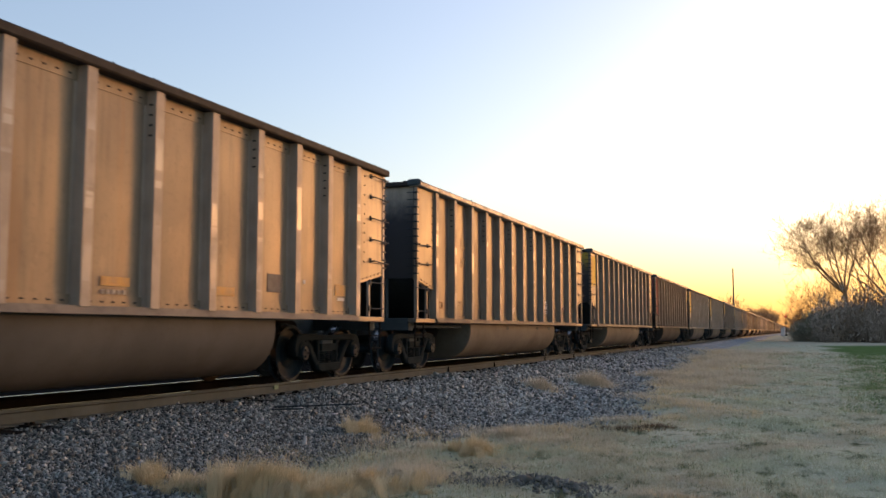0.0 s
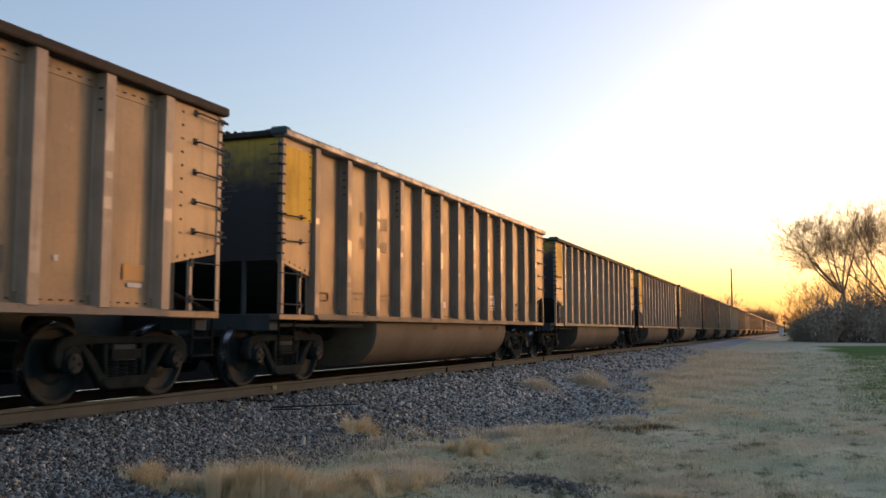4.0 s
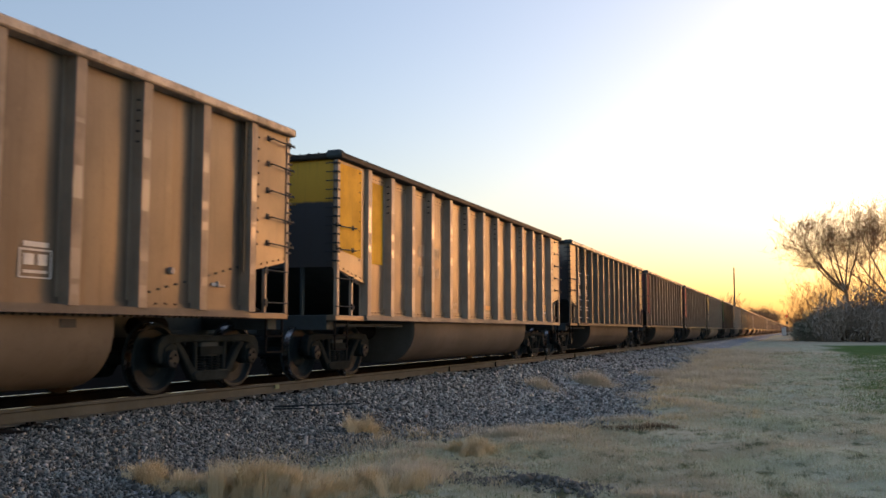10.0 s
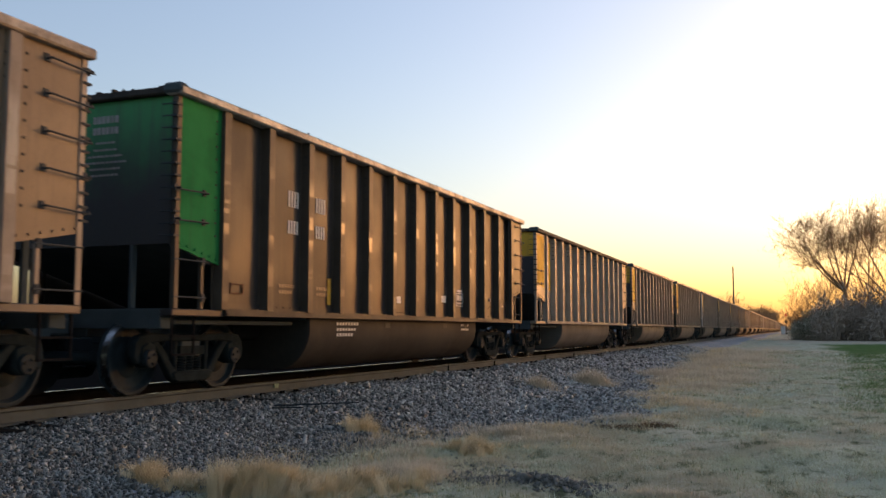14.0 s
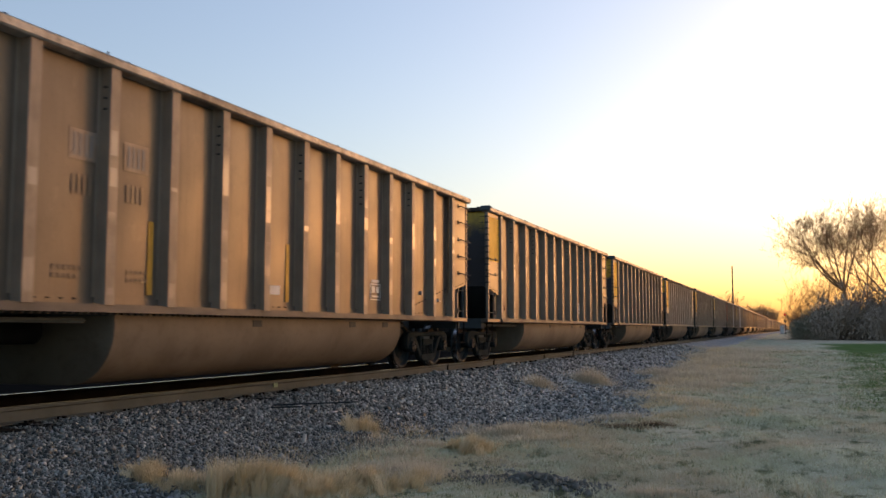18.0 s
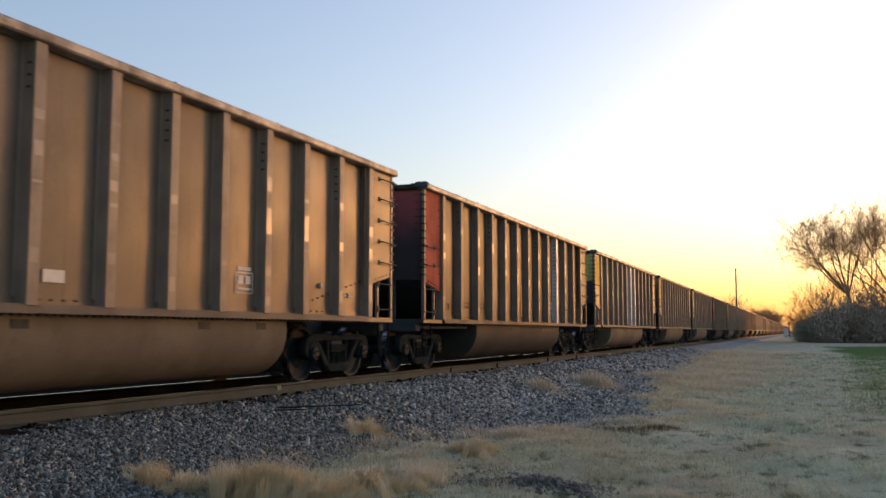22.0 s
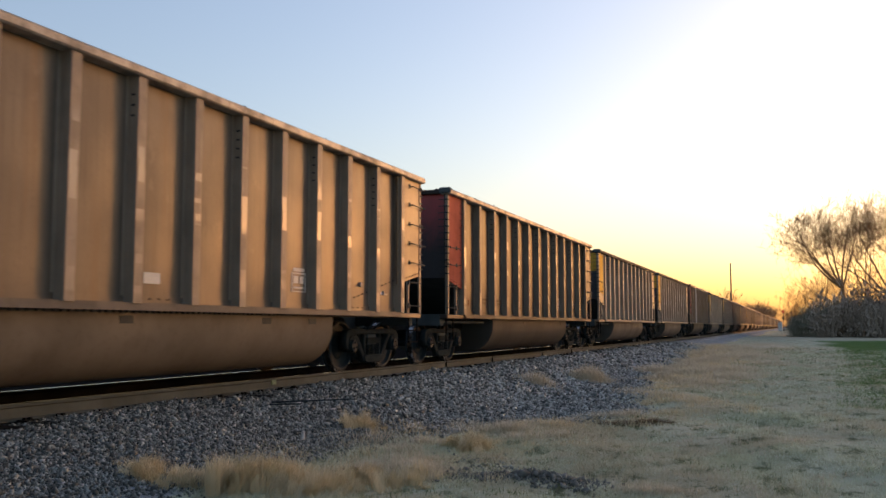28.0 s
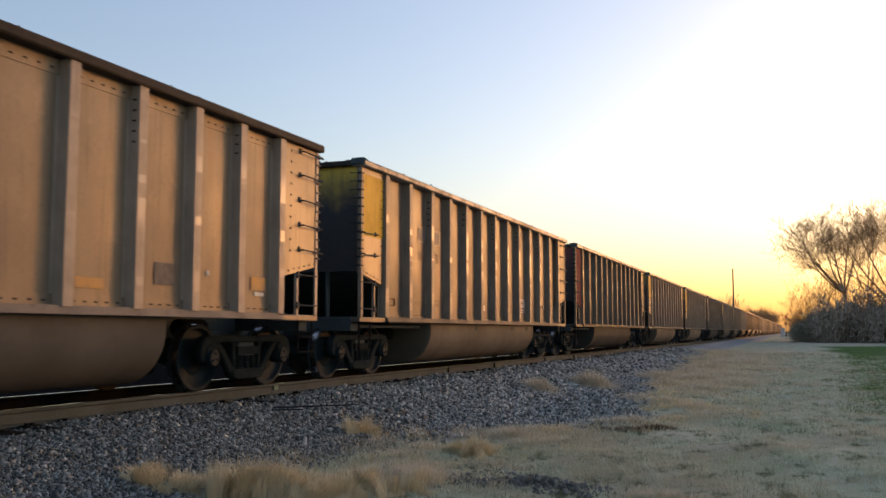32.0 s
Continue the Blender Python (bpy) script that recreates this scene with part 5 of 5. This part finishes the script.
def green_strip():
    """Grass that the frost has spared, along the near side of the meadow."""
    y = 18 + 44 * rng.uniform(0, 1, 34000) ** 1.3
    x = 8.4 + 0.038 * y + 5.2 * rng.uniform(0, 1, len(y))
    ok = mottle(x, y, 1.1, 7) + np.clip((x - 8.4 - 0.038 * y) / 2.0, 0, 0.5) > rng.uniform(0.3, 0.95, len(y))
    x, y = x[ok], y[ok]
    v, f = blades(x, y, lie(x, y) - 0.005, 0.075 * np.exp(rng.normal(0, 0.3, len(x))), rng.uniform(0.5, 1.6, len(x)), 0.004 + 0.0004 * y, rng.uniform(0, 6.28, len(x)))
    tagged(new("green_grass", big_mesh("green_grass", v, f, M["green_grass"])), "fresh green grass free of frost", "grass", kind="stuff")


lawn(), green_strip()
clumps("dry_tussocks", "low dry tan tussocks strewn over the verge", 1100, M["pale_straw"], 0.075, 46, False, 5)
clumps("green_tussocks", "dark green low tussocks strewn over the verge", 900, M["weed"], 0.055, 40, False, 9)
clumps("edge_grass", "dry golden grass along the edge of the stones", 700, M["straw"], 0.12, 60, True, 3)
GOLD = "tall golden dry grass tuft at the edge of the stones"
PALE = "pale dry grass tuft bleached by frost"
for x, y, wx, wy, locks, ln in ((3.78, 7.0, 0.10, 0.14, 90, 0.34), (3.98, 7.1, 0.14, 0.16, 85, 0.31), (3.35, 6.8, 0.12, 0.12, 22, 0.19), (3.05, 6.7, 0.12, 0.12, 24, 0.21), (4.22, 7.22, 0.16, 0.16, 65, 0.26),
                                (4.45, 7.42, 0.17, 0.18, 55, 0.23), (4.58, 7.95, 0.14, 0.18, 26, 0.22), (4.68, 10.6, 0.13, 0.13, 60, 0.27), (4.95, 7.9, 0.2, 0.2, 26, 0.2), (3.1, 10.85, 0.12, 0.14, 22, 0.28)):
    wisps(x, y, wx, wy, locks, ln, GOLD)
for x, y, wx, wy, n, ln in ((4.6, 12.6, 0.25, 0.25, 1600, 0.2), (4.05, 10.8, 0.25, 0.25, 900, 0.14), (3.4, 23.9, 0.26, 0.3, 2200, 0.52), (2.9, 20.4, 0.22, 0.25, 900, 0.34), (4.2, 30.4, 0.4, 0.5, 1500, 0.38),
                            (5.5, 29.8, 0.6, 0.8, 1800, 0.3), (6.3, 31.6, 0.7, 0.9, 1800, 0.33), (6.1, 19.2, 0.5, 0.6, 1600, 0.17), (6.4, 44, 0.9, 2.0, 1600, 0.4), (4.6, 62, 0.8, 4.0, 1200, 0.5), (5.5, 15.1, 0.4, 0.25, 1200, 0.12),
                            (7.2, 8.45, 0.26, 0.1, 1500, 0.13), (5.5, 12.3, 0.35, 0.3, 900, 0.13), (5.0, 11.9, 0.3, 0.25, 900, 0.14), (4.7, 8.7, 0.22, 0.22, 1500, 0.16), (4.45, 9.3, 0.25, 0.25, 1300, 0.13), (4.15, 9.9, 0.25, 0.25, 1000, 0.12), (4.35, 8.5, 0.2, 0.2, 1200, 0.16), (4.95, 8.35, 0.2, 0.25, 1500, 0.19), (4.9, 13.4, 0.4, 0.35, 900, 0.14), (6.1, 24.2, 0.5, 0.6, 1500, 0.3), (6.7, 27.0, 0.5, 0.7, 1500, 0.32), (4.9, 26.2, 0.3, 0.4, 1200, 0.36), (5.0, 37, 0.6, 1.5, 1300, 0.36), (7.4, 38, 0.8, 1.6, 1500, 0.22), (5.8, 52, 0.9, 3.0, 1500, 0.3), (4.9, 33, 0.5, 1.2, 2200, 0.3), (5.3, 38, 0.6, 1.4, 2200, 0.34), (5.2, 43, 0.6, 1.6, 2200, 0.36), (5.9, 47, 0.6, 1.8, 2000, 0.36), (4.9, 54, 0.6, 2.4, 2000, 0.4), (5.6, 59, 0.7, 2.6, 1800, 0.4), (7.2, 62, 1.0, 4.0, 1500, 0.3), (4.0, 48, 0.6, 2.0, 1100, 0.4)):
    tuft(x, y, wx, wy, n, ln, M["pale_straw"], PALE, (0.1, 1.2))
# ragged dry grass along the edge of the stones
edge = random.Random(21)
for i in range(46):
    y = 8.8 + 55 * (i / 46) ** 1.7
    x = float(stone_edge(y)) + edge.uniform(-0.3, 1.1)
    k = 0.16 + 0.012 * y
    tuft(x, y, k * edge.uniform(0.6, 1.3), k * edge.uniform(0.6, 1.3), int(480 * edge.uniform(0.5, 1.2)), edge.uniform(0.08, 0.2), M["pale_straw" if edge.random() < 0.6 else "straw"], "low dry grass at the edge of the stones")
for x, y, wx in ((5.97, 14.1, 0.3), (6.35, 14.4, 0.2), (4.25, 8.3, 0.12)):
    tuft(x, y, wx, 0.12, 900, 0.14, M["rust_grass"], "dark reddish dead weed clump", (0.3, 1.3))
for x, y in ((4.55, 8.45), (4.75, 8.75), (4.3, 8.3), (4.62, 7.9), (4.85, 8.1)):
    tuft(x, y, 0.10, 0.08, 140, 0.10, M["weed"], "small green weed among the dry grass", (0.6, 1.3))


# ---- litter by the track ----
stick = Shape().rod((0, 0, 0.02), (1.0, 0.55, 0.05), 0.014, 0.008).rod((0, 0, 0.02), (0.06, -0.12, 0.0), 0.012).rod((0.06, -0.12, 0.0), (0.45, 0.02, 0.01), 0.01).mesh("dead_branch", M["iron"])
ob = new("dead_branch", stick)
ob.location = (1.85, 10.7, float(bed_height(1.85, 10.7)) + 0.05)
tagged(ob, "thin dark dead branch lying on the stones", "branch")
ob = new("pale_stone", Shape().rod((0, 0, -0.02), (0.02, 0.01, 0.09), 0.035, 0.02, 7).mesh("pale_stone", M["white_mark"], 0.008))
ob.location = (2.98, 9.55, float(bed_height(2.98, 9.55)) + 0.02)
tagged(ob, "upright pale chip of stone among the gravel", "stone")


# ---- trees, bushes, pole, signal ----
def limbs(s, p, d, length, r, depth, rnd, lift=0.03, fine=0.014):
    """A limb of bent stretches with branches along it, down to twigs."""
    n = 6 if depth > 1 else 4 if depth else 3
    for i in range(n):
        q = p + d * (length / n)
        if depth > 1:
            s.rod(p, q, r, r * 0.84, 5)
        else:
            s.twig(p, q, max(r, fine), max(r * 0.84, fine * 0.8))
        p, r = q, r * 0.84
        d = (d + Vector((rnd.gauss(0, 0.09), rnd.gauss(0, 0.09), rnd.gauss(lift, 0.07)))).normalized()
        if depth and (i > 1 or depth < 3):
            for k in range(rnd.choice((2, 2) if depth == 1 else (1, 2, 2) if depth == 2 else (1, 2, 2, 3))):
                side = Vector((rnd.gauss(0, 1), rnd.gauss(0, 1), rnd.gauss(0.1, 0.7))).normalized()
                limbs(s, p, (d * 0.75 + side * 0.8).normalized(), length * rnd.uniform(0.36, 0.72) * (1.1 - 0.09 * i), r * 0.55, depth - 1, rnd, lift, fine)


def tree(x, y, fork, girth, arms, seed, label, depth=3, lean=0.0):
    """A trunk up to its fork, and main limbs given by direction and length."""
    rnd = random.Random(seed)
    top = new("bare_tree")
    top.location = (x, y, -0.72)
    trunk, crown = Shape(), Shape()
    p, r, d = Vector((0, 0, 0)), girth, Vector((lean, 0, 1)).normalized()
    for i in range(5):
        q = p + d * fork / 5
        trunk.rod(p, q, r * (1.3 if i == 0 else 1), r * 0.95, 10)
        p, r = q, r * 0.95
        d = (d + Vector((rnd.gauss(0, 0.03), rnd.gauss(0, 0.03), 0))).normalized()
    for ax, ay, az, length in arms:
        limbs(crown, p, Vector((ax, ay, az)).normalized(), length, r * 0.62, depth, rnd, 0.03, 0.015 if y < 200 else 0.045)
    part("trunk", trunk.mesh("trunk", M["bark"]), top)
    part("crown", crown_mesh(crown, M["bark"]), top, "crown of fine leafless twigs")
    return tagged(top, label, "tree", "trees by the track")


def crown_mesh(s, mat):
    me = bpy.data.meshes.new("crown")
    me.from_pydata(s.v, [], s.f)
    me.materials.append(mat)
    return me


def bush_mesh(seed, shoots, mat, stout):
    """A thicket one metre high: stems, and many short shoots that fill uneven lobes."""
    rnd, s = random.Random(seed), Shape()
    lobes = [(rnd.uniform(-0.45, 0.45), rnd.uniform(-0.45, 0.45), rnd.uniform(0.3, 0.72), rnd.uniform(0.13, 0.27)) for k in range(18)]
    for x, y, z, r in lobes:
        s.twig((x * 0.3, y * 0.3, 0), (x, y, z), 0.012, 0.006)
        for k in range(shoots // 18):
            v = Vector((rnd.gauss(0, 1), rnd.gauss(0, 1), rnd.gauss(0, 1))).normalized() * r * rnd.random() ** 0.4
            p = Vector((x, y, z)) + v
            if p.z < 0.02:
                p.z = rnd.uniform(0.02, 0.2)
            d = (v.normalized() + Vector((rnd.gauss(0, 0.5), rnd.gauss(0, 0.5), rnd.gauss(0.05, 0.5)))).normalized() * rnd.uniform(0.03, 0.08)
            q = p + d
            s.twig(p, q, 0.0026 * stout, 0.002 * stout)
            s.twig(q, q + d * 0.6 + Vector((rnd.gauss(0, 0.03), rnd.gauss(0, 0.03), 0.01)), 0.002 * stout, 0.0015 * stout)
    for k in range(shoots // 4):
        p = Vector((rnd.gauss(0, 0.36), rnd.gauss(0, 0.36), rnd.uniform(0, 0.35)))
        s.twig(p, p + Vector((rnd.gauss(0, 0.06), rnd.gauss(0, 0.06), rnd.uniform(-0.03, 0.07))), 0.003 * stout, 0.002 * stout)
    return crown_mesh(s, mat)


tree(15.2, 140, 6.8, 0.34, ((-1.35, 0.1, 1.05, 9.2), (-1.05, -0.3, 1.1, 9.4), (-0.8, 0.2, 1.15, 9.4), (-0.5, 0.3, 1.1, 9.2), (-0.3, -0.3, 1.1, 9.2), (0.0, 0.3, 1.1, 9.4), (0.3, -0.2, 1, 9.4)), 11, "tall bare tree with a wide crown of fine twigs", 3, -0.02)
tree(21.4, 137, 4.6, 0.36, ((-1.0, 0, 0.85, 10.5), (-0.7, 0.2, 1.0, 11), (-0.4, -0.3, 1.1, 12), (-0.1, 0.3, 1.1, 12), (0.3, 0, 1.0, 11)), 23, "tall leaning bare tree with long limbs", 3, -0.12)
tree(18.3, 147, 6.0, 0.24, ((-0.4, 0.2, 1.1, 8.5), (0.0, -0.1, 1.1, 10), (0.4, 0.2, 1.0, 9)), 5, "tall bare tree with upright forked limbs", 3)
tree(26.0, 142, 6.0, 0.38, ((-0.8, 0.2, 0.9, 10), (-0.3, 0.3, 1, 11), (0.3, -0.2, 1, 11)), 31, "tall bare tree behind the thicket", 3)
for i, (x, y, h) in enumerate(((7.9, 150, 4.0), (8.8, 148, 5.4), (10.0, 148, 6.8), (11.2, 150, 8.0), (12.4, 146, 9.0), (13.8, 149, 9.6), (16.6, 147, 10.0), (18.6, 150, 10.5), (20.4, 146, 10.0), (22.6, 149, 10.5))):
    tree(x, y, h * 0.25, h * 0.016, ((-0.7, 0, 0.9, h * 0.62), (-0.3, 0.4, 1, h * 0.75), (0.1, 0.3, 1, h * 0.8), (0.3, -0.4, 1, h * 0.75), (0.7, 0, 0.9, h * 0.62)), 40 + i, "small bare tree at the edge of the thicket", 2)
tree(-13.3, 345, 6.4, 0.36, ((-1.0, 0, 0.3, 4.6), (-0.8, 0.2, 0.8, 5.6), (-0.25, 0.3, 1, 6.2), (0.2, -0.3, 1, 6.2), (0.7, 0, 0.8, 5.8), (1, 0, 0.3, 4.8)), 3, "distant bare tree with a rounded crown beyond the track", 2)
tree(-25.5, 360, 7, 0.35, ((-0.6, 0, 0.9, 6), (0.0, 0.3, 1, 7), (0.6, 0, 0.9, 6)), 8, "distant bare tree beyond the track", 2)

thick = [bush_mesh(s, 3600, M["twig"], 1.5) for s in (1, 2)]
leafy = bush_mesh(3, 3600, M["evergreen"], 1.5)
coarse = [bush_mesh(s, 720, M["twig"], 4.6) for s in (4, 5)]
rnd = random.Random(12)
for i in range(44):
    u = (i + rnd.random()) / 44
    x = 8.2 + 17.5 * u
    y = 138 - 10 * u + rnd.uniform(-6, 5)
    h = (3.2 + 4.6 * min(1, u / 0.38) - 1.6 * max(0, (u - 0.6) / 0.4)) * rnd.uniform(0.5, 1.08)
    green = u < 0.2 or i % 7 == 1
    ob = new("bush", leafy if green else coarse[i % 2])
    ob.matrix_basis = Matrix.Translation((x, y, -0.72)) @ Euler((0, 0, rnd.uniform(0, 6.28))).to_matrix().to_4x4() @ Matrix.Diagonal((h * 0.8, h * 0.8, h, 1))
    tagged(ob, "dull green scrub bush at the wood's edge" if green else "dense grey leafless bush", "bush", "bushes of the thicket")
for i in range(110):  # unseen bushes added past the wood's edge, to keep low sun off the ground
    u = (i + rnd.random()) / 110
    x, y = 26 + 80 * u, 130 - 6 * u - 52 * u * u + rnd.uniform(-5, 5)
    h = rnd.uniform(8.2, 9.8)
    ob = new("bush", thick[i % 2])
    ob.matrix_basis = Matrix.Translation((x, y, -0.72)) @ Euler((0, 0, rnd.uniform(0, 6.28))).to_matrix().to_4x4() @ Matrix.Diagonal((h * 1.1, h * 1.1, h, 1))
    tagged(ob, "dense grey leafless bush", "bush", "bushes of the thicket")


def far_woods():
    s, rnd = Shape(), random.Random(77)
    for i in range(260):
        far = rnd.uniform(560, 800)
        a = radians(rnd.uniform(-16, 26) if i < 130 else rnd.uniform(-3.4, 0.6) if i < 200 else rnd.uniform(-2.4, -0.7))
        x, y = 8.4 + far * math.tan(a), far
        if abs(x) < 7:
            continue
        h = rnd.uniform(9, 15) if i < 200 else rnd.uniform(15, 21)
        p = Vector((x, y, -0.8))
        s.rod(p, p + Vector((0, 0, h * 0.45)), 0.3, 0.2, 4)
        for k in range(26):
            q = p + Vector((0, 0, h * rnd.uniform(0.2, 0.5)))
            b, e = rnd.uniform(0, 6.28), rnd.uniform(0.3, 1.2)
            d = Vector((math.cos(b), math.sin(b), e + 0.4)).normalized() * h * rnd.uniform(0.25, 0.55)
            s.twig(q, q + d, 0.13, 0.05)
            for j in range(3):
                m = q + d * rnd.uniform(0.4, 1)
                s.rod(m, m + Vector((rnd.gauss(0, 1), rnd.gauss(0, 1), rnd.gauss(0.5, 0.8))) * h * 0.09, 0.08, 0.04)
    tagged(new("far_woods", crown_mesh(s, M["bark"])), "hazy bare woods along the horizon", "woods", kind="stuff")


far_woods()

pole = new("utility_pole")
pole.location = (-5.6, 230, -0.75)
tagged(pole, "tall slender wooden pole beyond the track", "utility pole")
part("shaft", Shape().rod((0, 0, 0), (0, 0, 16.6), 0.24, 0.15, 10).mesh("shaft", M["pole"]), pole)
part("cap", Shape().rod((0, 0, 16.6), (0, 0, 16.75), 0.17, 0.05, 10).mesh("cap", M["pole"]), pole)

signal = new("railway_signal")
signal.location = (5.3, 300, -0.7)
tagged(signal, "railway signal mast showing red beside the track", "signal")
part("mast", Shape().rod((0, 0, 0), (0, 0, 6.4), 0.09, 0.08, 10).box(-0.3, 0.3, -0.3, 0.3, 0, 0.5).mesh("mast", M["iron"]), signal)
for z in (5.95, 3.9):
    head = part("signal_head", Shape().rod((0, 0.05, z), (0, -0.12, z), 0.42, n=20).box(-0.12, 0.12, -0.1, 0.3, z - 0.2, z + 0.2).mesh("signal_head", M["under"]), signal, "round black target board")
    part("lens", Shape().rod((0, -0.12, z), (0, -0.16, z), 0.26, n=18).mesh("lens", M["red_lens"] if z > 5 else M["iron"]), head, "glowing red lens" if z > 5 else "dark lens")
    part("hood", Shape().box(-0.22, 0.22, -0.5, -0.12, z + 0.2, z + 0.23).mesh("hood", M["under"]), head)
box = new("relay_cabinet")
box.location = (4.4, 296, -0.7)
tagged(box, "white metal signal cabinet beside the track", "cabinet")
part("body", Shape().box(-0.6, 0.6, -0.5, 0.5, 0.15, 2.5).mesh("body", M["cabinet"], 0.03), box)
part("lid", Shape().box(-0.68, 0.68, -0.58, 0.58, 2.5, 2.62).mesh("lid", M["cabinet"], 0.03), box)
part("plinth", Shape().box(-0.65, 0.65, -0.55, 0.55, -0.1, 0.15).mesh("plinth", M["bed"], 0.02), box)
part("door", Shape().box(-0.5, 0.5, -0.53, -0.5, 0.3, 2.35).mesh("door", M["cabinet"], 0.01), box)


# ---- what moves ----
def motions():
    end = 32.0
    for k, car in cars:
        y = LEAD + PITCH * k - HALF
        walk(car, [(t, pose(0, y - SPEED * t + slack, 0)) for t, slack in ((0, 0.62), (0.8, 0.2), (2, 0.16), (3, 0.03), (6, -0.05), (6.6, 0.02), (9.5, -0.16), (12, -0.02), (15, 0.0), (22, 0.02), (23, 0.08), (24, 0.23), (25, 0.18), (26.5, 0.08), (28, -0.10), (30, -0.14), (31, -0.13), (end, -0.10))])
    turn = math.degrees(SPEED / FPS / 0.457)
    for y, sets in WHEELS.items():
        walk(sets[0], [(i / FPS, pose(0, y, 0.457, turn * i)) for i in range(round(end * FPS) + 1)])
        keys = sets[0].animation_data
        for other in sets[1:]:
            other.rotation_mode = "QUATERNION"
            own = other.animation_data_create()
            own.action = keys.action
            own.action_slot = keys.action_slot


motions()
